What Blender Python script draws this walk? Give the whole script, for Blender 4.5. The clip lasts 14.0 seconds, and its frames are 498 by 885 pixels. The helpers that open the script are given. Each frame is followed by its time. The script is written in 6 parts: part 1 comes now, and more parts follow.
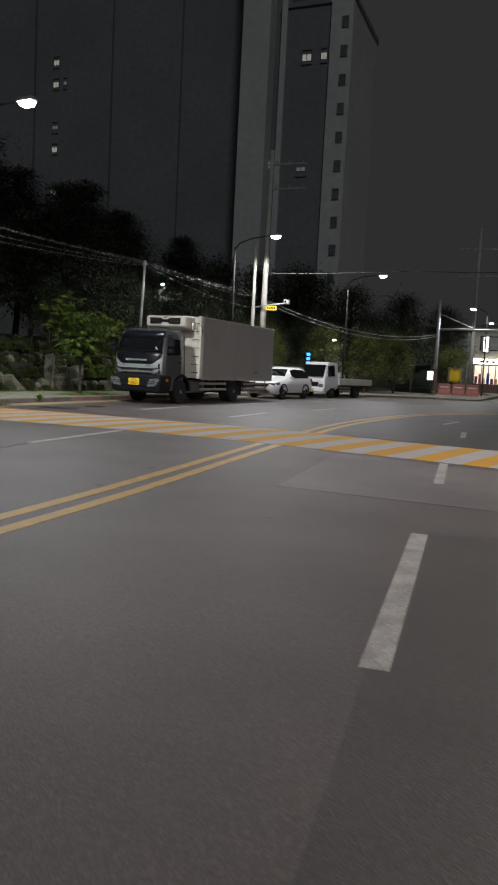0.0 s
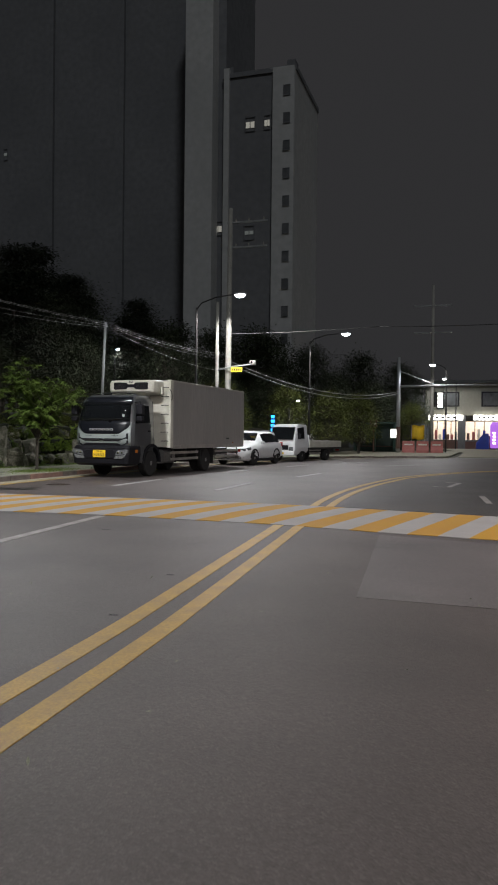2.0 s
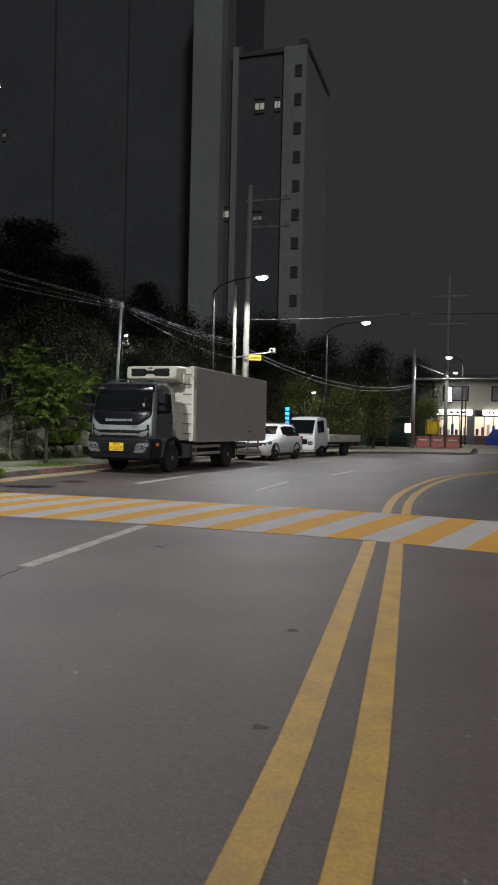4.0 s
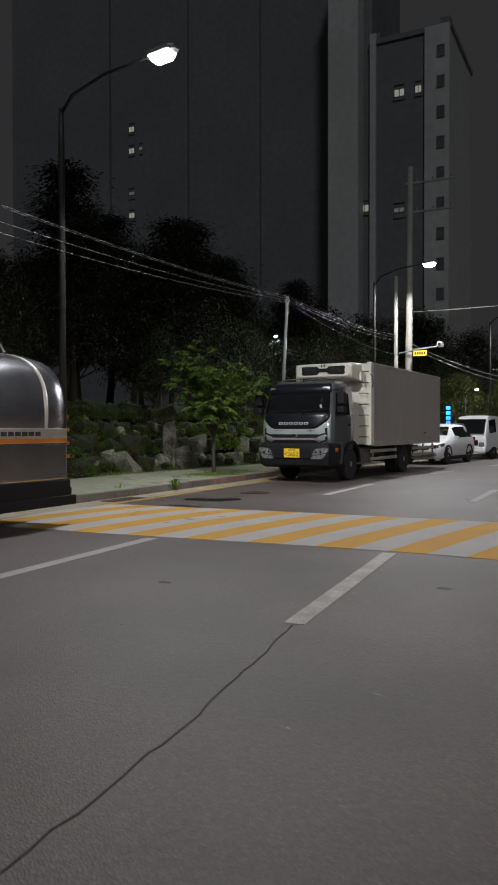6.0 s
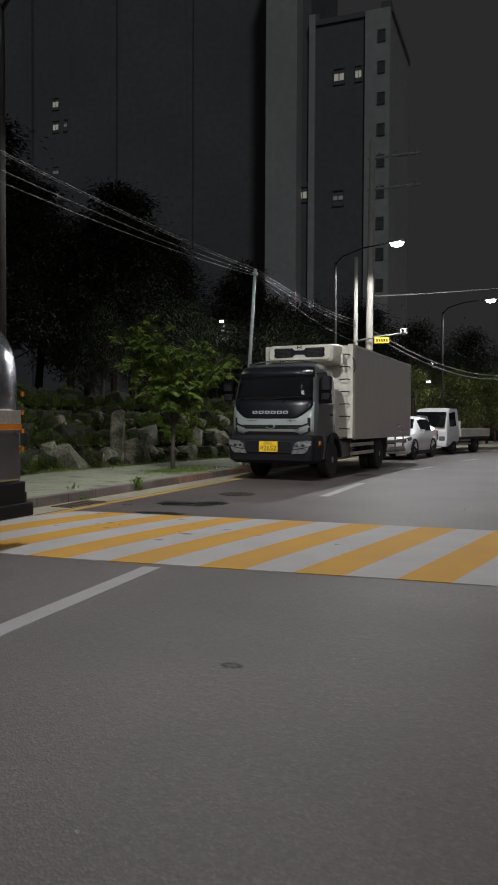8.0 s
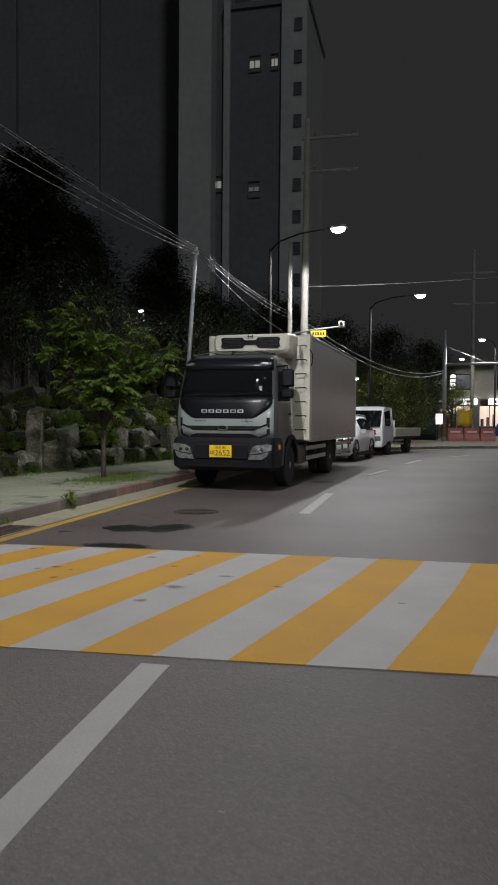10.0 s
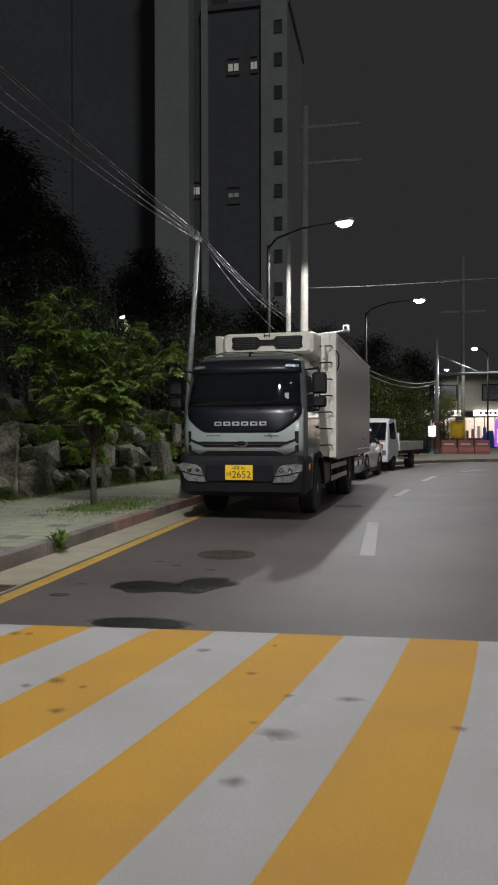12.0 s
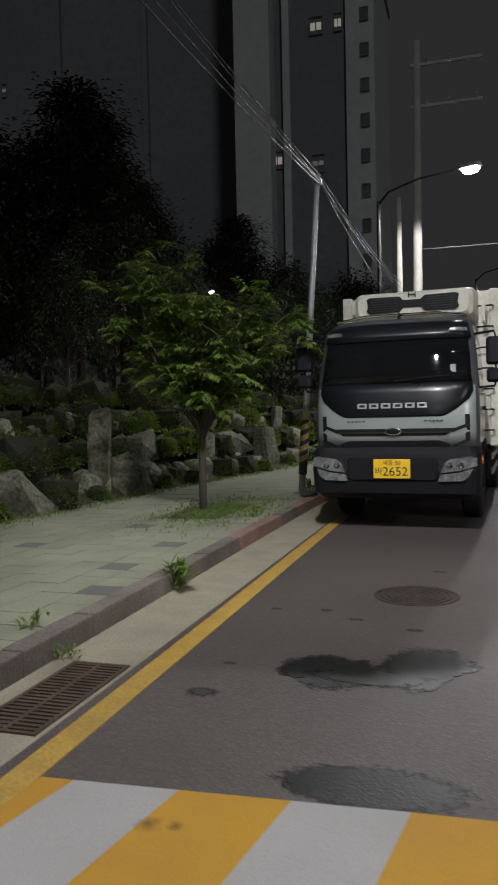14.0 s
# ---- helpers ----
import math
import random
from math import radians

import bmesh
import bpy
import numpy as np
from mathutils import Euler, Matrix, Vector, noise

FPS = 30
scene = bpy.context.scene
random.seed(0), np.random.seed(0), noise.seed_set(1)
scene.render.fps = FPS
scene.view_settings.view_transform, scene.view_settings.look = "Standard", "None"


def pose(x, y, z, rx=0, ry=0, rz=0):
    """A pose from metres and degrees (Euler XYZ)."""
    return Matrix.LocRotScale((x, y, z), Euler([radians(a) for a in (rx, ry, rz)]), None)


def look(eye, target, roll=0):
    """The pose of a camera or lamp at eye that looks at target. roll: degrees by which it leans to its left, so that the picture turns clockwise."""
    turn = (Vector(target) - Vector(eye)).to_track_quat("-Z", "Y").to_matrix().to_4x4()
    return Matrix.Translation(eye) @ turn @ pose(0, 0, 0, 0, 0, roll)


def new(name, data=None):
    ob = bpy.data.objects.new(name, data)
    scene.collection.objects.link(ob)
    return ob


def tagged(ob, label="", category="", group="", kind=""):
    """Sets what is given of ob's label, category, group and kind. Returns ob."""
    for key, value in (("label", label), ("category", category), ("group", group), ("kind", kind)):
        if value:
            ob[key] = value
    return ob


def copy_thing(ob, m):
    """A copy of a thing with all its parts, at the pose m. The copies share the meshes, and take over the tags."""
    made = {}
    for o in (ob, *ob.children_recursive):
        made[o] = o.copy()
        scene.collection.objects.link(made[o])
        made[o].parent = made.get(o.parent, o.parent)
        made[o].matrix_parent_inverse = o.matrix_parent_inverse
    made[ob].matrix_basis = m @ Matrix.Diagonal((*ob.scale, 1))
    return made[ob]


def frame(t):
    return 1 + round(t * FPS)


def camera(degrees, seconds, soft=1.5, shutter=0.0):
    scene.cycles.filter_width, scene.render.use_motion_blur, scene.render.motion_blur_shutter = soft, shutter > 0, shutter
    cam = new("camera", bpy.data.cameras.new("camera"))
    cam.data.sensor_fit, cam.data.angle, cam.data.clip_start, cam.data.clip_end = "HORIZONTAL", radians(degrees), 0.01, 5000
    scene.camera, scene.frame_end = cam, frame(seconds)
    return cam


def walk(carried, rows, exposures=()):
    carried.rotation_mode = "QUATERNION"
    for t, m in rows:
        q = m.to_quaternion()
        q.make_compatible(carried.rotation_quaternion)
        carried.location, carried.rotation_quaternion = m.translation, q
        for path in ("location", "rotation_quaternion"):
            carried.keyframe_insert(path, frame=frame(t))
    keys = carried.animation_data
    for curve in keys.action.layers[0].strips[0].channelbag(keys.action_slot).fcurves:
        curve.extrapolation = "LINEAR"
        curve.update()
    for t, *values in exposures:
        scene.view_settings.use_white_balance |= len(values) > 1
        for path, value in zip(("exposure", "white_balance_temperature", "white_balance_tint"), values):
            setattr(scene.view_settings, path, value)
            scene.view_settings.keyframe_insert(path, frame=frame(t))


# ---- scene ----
cam = camera(36.7, 14.0, 1.9, 0.3)
PATH = [
    (0, (0.303, 0.784, 1.451), (-0.412, 2.641, 1.257), 2.9),
    (0.5, (-0.305, 1.421, 1.409), (-1.07, 3.264, 1.281), 1.6),
    (1, (-0.759, 1.787, 1.442), (-1.492, 3.646, 1.369), 1.1),
    (1.5, (-1.225, 2.216, 1.467), (-1.895, 4.1, 1.436), 0.5),
    (2, (-1.644, 2.855, 1.476), (-2.236, 4.765, 1.455), 0.6),
    (2.2, (-1.815, 3.063, 1.47), (-2.389, 4.979, 1.453), 1.0),
    (4.5, (-4.013, 5.319, 1.461), (-4.597, 7.231, 1.41), 1.5),
    (5, (-4.515, 5.737, 1.459), (-5.202, 7.614, 1.393), 1.9),
    (5.5, (-5.046, 5.948, 1.45), (-5.864, 7.772, 1.378), 0.9),
    (6, (-5.673, 6.364, 1.43), (-6.565, 8.154, 1.396), -0.1),
    (6.5, (-6.286, 6.884, 1.373), (-7.119, 8.702, 1.366), -1.3),
    (7, (-6.856, 7.386, 1.361), (-7.629, 9.23, 1.359), -0.9),
    (7.5, (-7.442, 7.966, 1.321), (-8.179, 9.825, 1.302), -0.2),
    (8, (-7.997, 8.502, 1.32), (-8.696, 10.375, 1.271), 0.3),
    (8.5, (-8.497, 8.973, 1.322), (-9.134, 10.867, 1.236), 0.6),
    (9, (-8.899, 9.464, 1.39), (-9.456, 11.383, 1.305), 0.2),
    (9.2, (-9.081, 9.685, 1.405), (-9.611, 11.612, 1.327), 0.4),
    (11.5, (-10.85, 12.39, 1.351), (-11.236, 14.353, 1.32), -0.3),
    (12, (-11.19, 13.022, 1.4), (-11.57, 14.985, 1.382), -0.1),
    (12.5, (-11.476, 13.758, 1.427), (-11.905, 15.711, 1.42), -0.9),
    (13, (-11.825, 14.325, 1.48), (-12.314, 16.264, 1.446), -1.0),
    (13.5, (-12.211, 14.937, 1.453), (-12.735, 16.867, 1.395), -0.5),
    (14, (-12.644, 15.411, 1.484), (-13.225, 17.324, 1.418), -1.2),
]
walk(cam, [(t, look(eye, target, roll)) for t, eye, target, roll in PATH], [(0.0, 0.25), (2.2, 0.35), (5.5, 0.22), (8.0, 0.0), (9.0, -0.05), (12.0, 0.08), (14.0, 0.05)])
import itertools

# ---- world and light ----
world = bpy.data.worlds.new("night")
scene.world = world
world.use_nodes = True
wn = world.node_tree.nodes
wn["Background"].inputs[0].default_value = (0.96, 0.95, 1.0, 1)
wn["Background"].inputs[1].default_value = 0.023

LAMP_POWER = 1900.0


def glow_light(name, place, power, size, colour=(0.97, 0.97, 0.98)):
    d = bpy.data.lights.new(name, "SPOT")
    d.spot_size, d.spot_blend = radians(172), 0.2
    d.shadow_soft_size, d.energy, d.color = size, power, colour
    o = new(name, d)
    o.location = place
    return o


# weak fill sun, added to lift the tower fronts out of the dark
tower_fill = bpy.data.lights.new("tower_fill", "SUN")
tower_fill.energy, tower_fill.angle, tower_fill.color = 0.37, radians(3), (0.9, 0.95, 1.0)
new("tower_fill", tower_fill).matrix_world = look((12, -10, 100), (-22, 60, 0))


# ---- materials ----
def mat(name, col, rough=0.6, metal=0.0, col2=None, fine=40.0, coarse=1.2, amount=0.35, bump=0.15, depth=0.004, spec=0.5, coat=0.0, emit=None, power=0.0, stretch=(1, 1, 1), vary=0.0, alpha=None):
    m = bpy.data.materials.new(name)
    m.use_nodes = True
    t = m.node_tree
    n, l = t.nodes, t.links
    b = n["Principled BSDF"]
    b.inputs["Roughness"].default_value, b.inputs["Metallic"].default_value = rough, metal
    b.inputs["Specular IOR Level"].default_value = spec
    b.inputs["Coat Weight"].default_value = coat
    if emit:
        b.inputs["Emission Color"].default_value, b.inputs["Emission Strength"].default_value = (*emit, 1), power
    g = n.new("ShaderNodeNewGeometry")
    mp = n.new("ShaderNodeMapping")
    mp.inputs["Scale"].default_value = stretch
    l.new(g.outputs["Position"], mp.inputs[0])
    tex = []
    for s, d in ((fine, 3), (coarse, 5)):
        x = n.new("ShaderNodeTexNoise")
        x.inputs["Scale"].default_value, x.inputs["Detail"].default_value = s, d
        l.new(mp.outputs[0], x.inputs["Vector"])
        tex.append(x)
    mix = n.new("ShaderNodeMath")
    mix.operation = "MULTIPLY"
    l.new(tex[0].outputs["Fac"], mix.inputs[0])
    l.new(tex[1].outputs["Fac"], mix.inputs[1])
    ramp = n.new("ShaderNodeMapRange")
    ramp.inputs["From Min"].default_value, ramp.inputs["From Max"].default_value = 0.12, 0.4
    l.new(mix.outputs[0], ramp.inputs["Value"])
    c = n.new("ShaderNodeMix")
    c.data_type = "RGBA"
    low = col2 or tuple(v * (1 - amount) for v in col)
    c.inputs["A"].default_value, c.inputs["B"].default_value = (*low, 1), (*col, 1)
    l.new(ramp.outputs[0], c.inputs["Factor"])
    out = c.outputs["Result"]
    if vary:
        info = n.new("ShaderNodeObjectInfo")
        hsv = n.new("ShaderNodeHueSaturation")
        r = n.new("ShaderNodeMapRange")
        r.inputs["To Min"].default_value, r.inputs["To Max"].default_value = 1 - vary, 1 + vary
        l.new(info.outputs["Random"], r.inputs["Value"])
        l.new(r.outputs[0], hsv.inputs["Value"])
        l.new(out, hsv.inputs["Color"])
        out = hsv.outputs[0]
    l.new(out, b.inputs["Base Color"])
    if bump:
        bp = n.new("ShaderNodeBump")
        bp.inputs["Strength"].default_value, bp.inputs["Distance"].default_value = bump, depth
        l.new(tex[0].outputs["Fac"], bp.inputs["Height"])
        l.new(bp.outputs[0], b.inputs["Normal"])
    rr = n.new("ShaderNodeMapRange")
    rr.inputs["To Min"].default_value, rr.inputs["To Max"].default_value = max(0.02, rough - 0.08), min(1, rough + 0.1)
    l.new(tex[1].outputs["Fac"], rr.inputs["Value"])
    l.new(rr.outputs[0], b.inputs["Roughness"])
    return m


def asphalt(name, base):
    m = bpy.data.materials.new(name)
    m.use_nodes = True
    t = m.node_tree
    n, l = t.nodes, t.links
    b = n["Principled BSDF"]
    g = n.new("ShaderNodeNewGeometry")
    vor = n.new("ShaderNodeTexVoronoi")
    vor.inputs["Scale"].default_value = 95
    l.new(g.outputs["Position"], vor.inputs["Vector"])
    big = n.new("ShaderNodeTexNoise")
    big.inputs["Scale"].default_value, big.inputs["Detail"].default_value = 0.55, 8
    l.new(g.outputs["Position"], big.inputs["Vector"])
    mid = n.new("ShaderNodeTexNoise")
    mid.inputs["Scale"].default_value, mid.inputs["Detail"].default_value = 26, 4
    l.new(g.outputs["Position"], mid.inputs["Vector"])
    grain = n.new("ShaderNodeValToRGB")
    e = grain.color_ramp.elements
    e[0].position, e[0].color = 0.0, (*[v * 0.8 for v in base], 1)
    e[1].position, e[1].color = 1.0, (*[v * 1.4 for v in base], 1)
    k = e.new(0.72)
    k.color = (*[v * 1.05 for v in base], 1)
    sep = n.new("ShaderNodeSeparateColor")
    l.new(vor.outputs["Color"], sep.inputs[0])
    l.new(sep.outputs[0], grain.inputs[0])
    wear = n.new("ShaderNodeMapRange")
    wear.inputs["From Min"].default_value, wear.inputs["From Max"].default_value = 0.3, 0.7
    wear.inputs["To Min"].default_value, wear.inputs["To Max"].default_value = 0.72, 1.25
    l.new(big.outputs["Fac"], wear.inputs["Value"])
    w2 = n.new("ShaderNodeMapRange")
    w2.inputs["To Min"].default_value, w2.inputs["To Max"].default_value = 0.7, 1.3
    l.new(mid.outputs["Fac"], w2.inputs["Value"])
    mu = n.new("ShaderNodeMath")
    mu.operation = "MULTIPLY"
    l.new(wear.outputs[0], mu.inputs[0])
    l.new(w2.outputs[0], mu.inputs[1])
    mul = n.new("ShaderNodeVectorMath")
    mul.operation = "SCALE"
    l.new(grain.outputs[0], mul.inputs[0])
    l.new(mu.outputs[0], mul.inputs["Scale"])
    l.new(mul.outputs[0], b.inputs["Base Color"])
    bp = n.new("ShaderNodeBump")
    bp.inputs["Strength"].default_value, bp.inputs["Distance"].default_value = 0.42, 0.005
    l.new(vor.outputs["Distance"], bp.inputs["Height"])
    l.new(bp.outputs[0], b.inputs["Normal"])
    b.inputs["Roughness"].default_value = 0.62
    return m


M = {}
M["asphalt"] = asphalt("asphalt", (0.063, 0.0515, 0.048))
M["asphalt_new"] = asphalt("asphalt_dark", (0.04, 0.035, 0.032))
M["yellow"] = mat("road_yellow", (0.4, 0.216, 0.01), 0.8, col2=(0.33, 0.165, 0.017), fine=110, coarse=1.6, bump=0.15)
M["white"] = mat("road_white", (0.31, 0.3, 0.3), 0.8, col2=(0.25, 0.24, 0.235), fine=110, coarse=1.6, bump=0.15)
M["white_old"] = mat("road_white_worn", (0.36, 0.34, 0.32), 0.6, col2=(0.15, 0.14, 0.13), fine=55, coarse=4, bump=0.4)
M["yellow_old"] = mat("road_yellow_worn", (0.42, 0.265, 0.045), 0.6, col2=(0.25, 0.155, 0.04), fine=55, coarse=4, bump=0.4)
M["concrete"] = mat("concrete", (0.28, 0.25, 0.185), 0.8, col2=(0.17, 0.155, 0.115), fine=70, coarse=2.5, bump=0.4)
M["kerb"] = mat("kerb_stone", (0.17, 0.145, 0.13), 0.8, col2=(0.075, 0.06, 0.054), fine=50, coarse=3, bump=0.5, vary=0.18)
M["kerb_red"] = mat("kerb_red", (0.29, 0.165, 0.13), 0.8, col2=(0.11, 0.072, 0.06), fine=50, coarse=3, bump=0.5, vary=0.15)
M["paver"] = mat("paver", (0.235, 0.245, 0.175), 0.82, col2=(0.165, 0.17, 0.125), fine=60, coarse=1.6, bump=0.35, vary=0.06)
M["paver_dark"] = mat("paver_dark", (0.13, 0.13, 0.12), 0.82, fine=60, bump=0.35, vary=0.1)
M["soil"] = mat("soil", (0.055, 0.05, 0.03), 0.95, col2=(0.025, 0.024, 0.012), fine=25, coarse=2, bump=0.8, depth=0.03)
M["rust"] = mat("rusty_iron", (0.095, 0.06, 0.042), 0.75, 0.3, col2=(0.04, 0.027, 0.02), fine=60, coarse=5, bump=0.4)
M["iron"] = mat("cast_iron", (0.06, 0.042, 0.034), 0.75, 0.3, col2=(0.022, 0.017, 0.014), fine=60, coarse=5, bump=0.5)
M["wet"] = mat("wet_stain", (0.012, 0.013, 0.012), 0.36, fine=90, coarse=6, bump=0.9, depth=0.006, spec=0.35)
M["stain"] = mat("dry_stain", (0.03, 0.03, 0.028), 0.6, fine=80, coarse=6, bump=0.4)
M["crack"] = mat("crack_dirt", (0.022, 0.019, 0.017), 0.9, fine=80, coarse=6, bump=0.4)
M["smudge"] = mat("scuff", (0.12, 0.095, 0.06), 0.7, col2=(0.06, 0.047, 0.03), fine=50, coarse=9, bump=0.2)
M["galv"] = mat("galvanised_steel", (0.42, 0.43, 0.43), 0.5, 0.5, col2=(0.28, 0.29, 0.29), fine=20, coarse=3, bump=0.1)
M["cpole"] = mat("concrete_pole", (0.36, 0.35, 0.31), 0.8, col2=(0.22, 0.21, 0.19), fine=30, coarse=1.5, bump=0.3)
M["cable"] = mat("cable", (0.05, 0.05, 0.05), 0.55, bump=0)
M["cable_grey"] = mat("cable_grey", (0.07, 0.07, 0.068), 0.5, bump=0)
M["black"] = mat("black_plastic", (0.01, 0.01, 0.013), 0.5, spec=0.2, fine=90, bump=0.12, amount=0.3)
M["rubber"] = mat("rubber", (0.016, 0.016, 0.016), 0.85, fine=50, bump=0.3)
M["rim"] = mat("wheel_steel", (0.35, 0.34, 0.33), 0.45, 0.7, fine=30, coarse=6, amount=0.5, bump=0.1)
M["chassis"] = mat("chassis_paint", (0.03, 0.028, 0.027), 0.6, fine=30, coarse=5, bump=0.2)
M["cab_grey"] = mat("cab_metallic_grey", (0.12, 0.125, 0.13), 0.3, 0.5, fine=120, coarse=2, amount=0.15, bump=0.02, coat=0.6)
M["cab_silver"] = mat("cab_silver_green", (0.36, 0.41, 0.4), 0.3, 0.35, fine=120, coarse=2, amount=0.12, bump=0.02, coat=0.6)
M["cab_navy"] = mat("cab_navy", (0.006, 0.007, 0.01), 0.3, 0.0, fine=120, coarse=2, amount=0.2, bump=0.02, coat=0.2, spec=0.3)
M["glass_dark"] = mat("tinted_glass", (0.006, 0.007, 0.008), 0.1, fine=5, coarse=1, bump=0, spec=0.3)
M["chrome"] = mat("chrome", (0.75, 0.76, 0.77), 0.16, 1.0, fine=20, bump=0, amount=0.1)
M["letter"] = mat("silver_lettering", (0.42, 0.43, 0.43), 0.35, 0.2, fine=60, bump=0.02, amount=0.1)
M["lens"] = mat("lamp_lens", (0.4, 0.42, 0.43), 0.16, 0.6, fine=30, coarse=9, amount=0.6, bump=0.4, depth=0.01)
M["amber"] = mat("amber_lens", (0.6, 0.2, 0.03), 0.2, fine=60, bump=0.3)
M["redlens"] = mat("red_lens", (0.4, 0.02, 0.02), 0.2, fine=60, bump=0.3)
M["plate"] = mat("number_plate_yellow", (0.8, 0.52, 0.02), 0.4, fine=50, bump=0.05, amount=0.12)
M["ink"] = mat("ink", (0.03, 0.03, 0.03), 0.5, bump=0)
M["cream"] = mat("cream_paint", (0.66, 0.65, 0.57), 0.45, fine=40, coarse=2.5, col2=(0.5, 0.48, 0.41), bump=0.06)
M["alu"] = mat("aluminium_skin", (0.44, 0.42, 0.4), 0.36, 0.5, fine=18, coarse=1.4, amount=0.2, bump=0.012, stretch=(1, 1, 0.12))
M["alu_rail"] = mat("aluminium_rail", (0.55, 0.52, 0.48), 0.4, 0.6, fine=30, coarse=3, amount=0.35, bump=0.1)
M["steel"] = mat("polished_tank_steel", (0.5, 0.51, 0.54), 0.2, 0.95, fine=6, coarse=1.2, amount=0.25, bump=0.03)
M["carwhite"] = mat("white_car_paint", (0.72, 0.73, 0.74), 0.3, fine=60, coarse=3, amount=0.1, bump=0.01, coat=0.5)
M["bark"] = mat("bark", (0.08, 0.066, 0.052), 0.9, col2=(0.035, 0.03, 0.024), fine=40, coarse=6, bump=0.9, depth=0.02, stretch=(1, 1, 0.25))
M["leaf"] = mat("leaf_green", (0.17, 0.25, 0.045), 0.55, col2=(0.08, 0.13, 0.025), fine=14, coarse=2.5, bump=0.05)
# lighter leaf green with the street lamp's light put into the colour
M["leaf_bright"] = mat("leaf_lamplit_green", (0.24, 0.32, 0.055), 0.55, col2=(0.12, 0.19, 0.03), fine=14, coarse=2.5, bump=0.05)
M["leaf_dark"] = mat("leaf_dark_green", (0.15, 0.17, 0.04), 0.7, col2=(0.065, 0.08, 0.02), fine=10, coarse=1.5, bump=0.05)
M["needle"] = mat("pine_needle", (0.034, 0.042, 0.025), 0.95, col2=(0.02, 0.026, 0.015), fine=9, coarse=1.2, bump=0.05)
# near-black colour that carries the shade inside the shrubs
M["core"] = mat("shrub_inner_shade", (0.016, 0.02, 0.009), 0.95, fine=30, bump=0.8, depth=0.02)
M["rock"] = mat("granite_boulder", (0.25, 0.235, 0.19), 0.9, col2=(0.05, 0.055, 0.028), fine=16, coarse=2.2, bump=0.9, depth=0.03, vary=0.25)
M["lamp_post"] = mat("dark_bronze_paint", (0.035, 0.033, 0.032), 0.5, 0.2, fine=20, coarse=3, bump=0.08)
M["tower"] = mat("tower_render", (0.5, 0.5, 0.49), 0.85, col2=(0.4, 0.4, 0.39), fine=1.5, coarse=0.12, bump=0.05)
# darker copy of the render, for recessed walls and the wide tower
M["tower_dark"] = mat("tower_render_darker", (0.19, 0.192, 0.198), 0.85, col2=(0.14, 0.142, 0.148), fine=1.5, coarse=0.12, bump=0.05)
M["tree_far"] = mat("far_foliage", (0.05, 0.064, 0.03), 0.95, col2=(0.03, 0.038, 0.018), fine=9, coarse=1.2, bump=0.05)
M["pane"] = mat("dark_pane", (0.13, 0.135, 0.14), 0.3, fine=3, bump=0)
M["lit"] = mat("lit_window", (0.5, 0.5, 0.4), 0.4, bump=0, emit=(1.0, 0.96, 0.85), power=0.17)
M["lit_dim"] = mat("dim_lit_window", (0.3, 0.3, 0.28), 0.4, bump=0, emit=(0.9, 1.0, 0.95), power=0.06)
M["led"] = mat("led_panel", (0.9, 0.9, 0.9), 0.3, bump=0, emit=(0.9, 0.97, 1.0), power=9.0)
M["sign_yellow"] = mat("sign_yellow", (0.85, 0.6, 0.03), 0.45, fine=30, bump=0.02, amount=0.1)
M["wrap_yellow"] = mat("worn_yellow_wrap", (0.42, 0.3, 0.09), 0.6, col2=(0.25, 0.18, 0.07), fine=30, coarse=6, bump=0.1)
M["stripe_black"] = mat("stripe_black", (0.03, 0.03, 0.03), 0.6, bump=0.05)
M["blue_led"] = mat("blue_led_sign", (0.05, 0.2, 0.4), 0.4, bump=0, emit=(0.02, 0.35, 1.0), power=2.2)
M["shop_glow"] = mat("shop_window_glow", (0.7, 0.65, 0.55), 0.4, bump=0, emit=(1.0, 0.8, 0.62), power=0.75, fine=6, coarse=2)
M["sign_glow"] = mat("lit_shop_sign", (0.9, 0.9, 0.85), 0.4, bump=0, emit=(1.0, 0.97, 0.9), power=3.0)
M["purple_glow"] = mat("purple_lit_sign", (0.4, 0.2, 0.6), 0.4, bump=0, emit=(0.45, 0.14, 0.75), power=0.7)
M["wall_cream"] = mat("plaster_cream", (0.32, 0.315, 0.26), 0.85, col2=(0.25, 0.24, 0.2), fine=5, coarse=0.5, bump=0.1)
M["wall_grey"] = mat("plaster_grey", (0.16, 0.165, 0.165), 0.85, fine=5, coarse=0.5, bump=0.1)
M["green_paint"] = mat("green_shelter_paint", (0.03, 0.075, 0.06), 0.5, fine=20, bump=0.1)
M["barrier"] = mat("red_barrier_plastic", (0.45, 0.13, 0.11), 0.5, fine=20, col2=(0.28, 0.09, 0.08), bump=0.1)
M["blue_tarp"] = mat("blue_tarp", (0.02, 0.05, 0.35), 0.6, fine=20, bump=0.4)
M["brick_dark"] = mat("brown_brick", (0.16, 0.09, 0.07), 0.8, fine=20, bump=0.3)

for key, gloss in (("glass_dark", 0.03), ("chrome", 0.12)):
    b = M[key].node_tree.nodes["Principled BSDF"]
    M[key].node_tree.links.remove(b.inputs["Roughness"].links[0])
    b.inputs["Roughness"].default_value = gloss

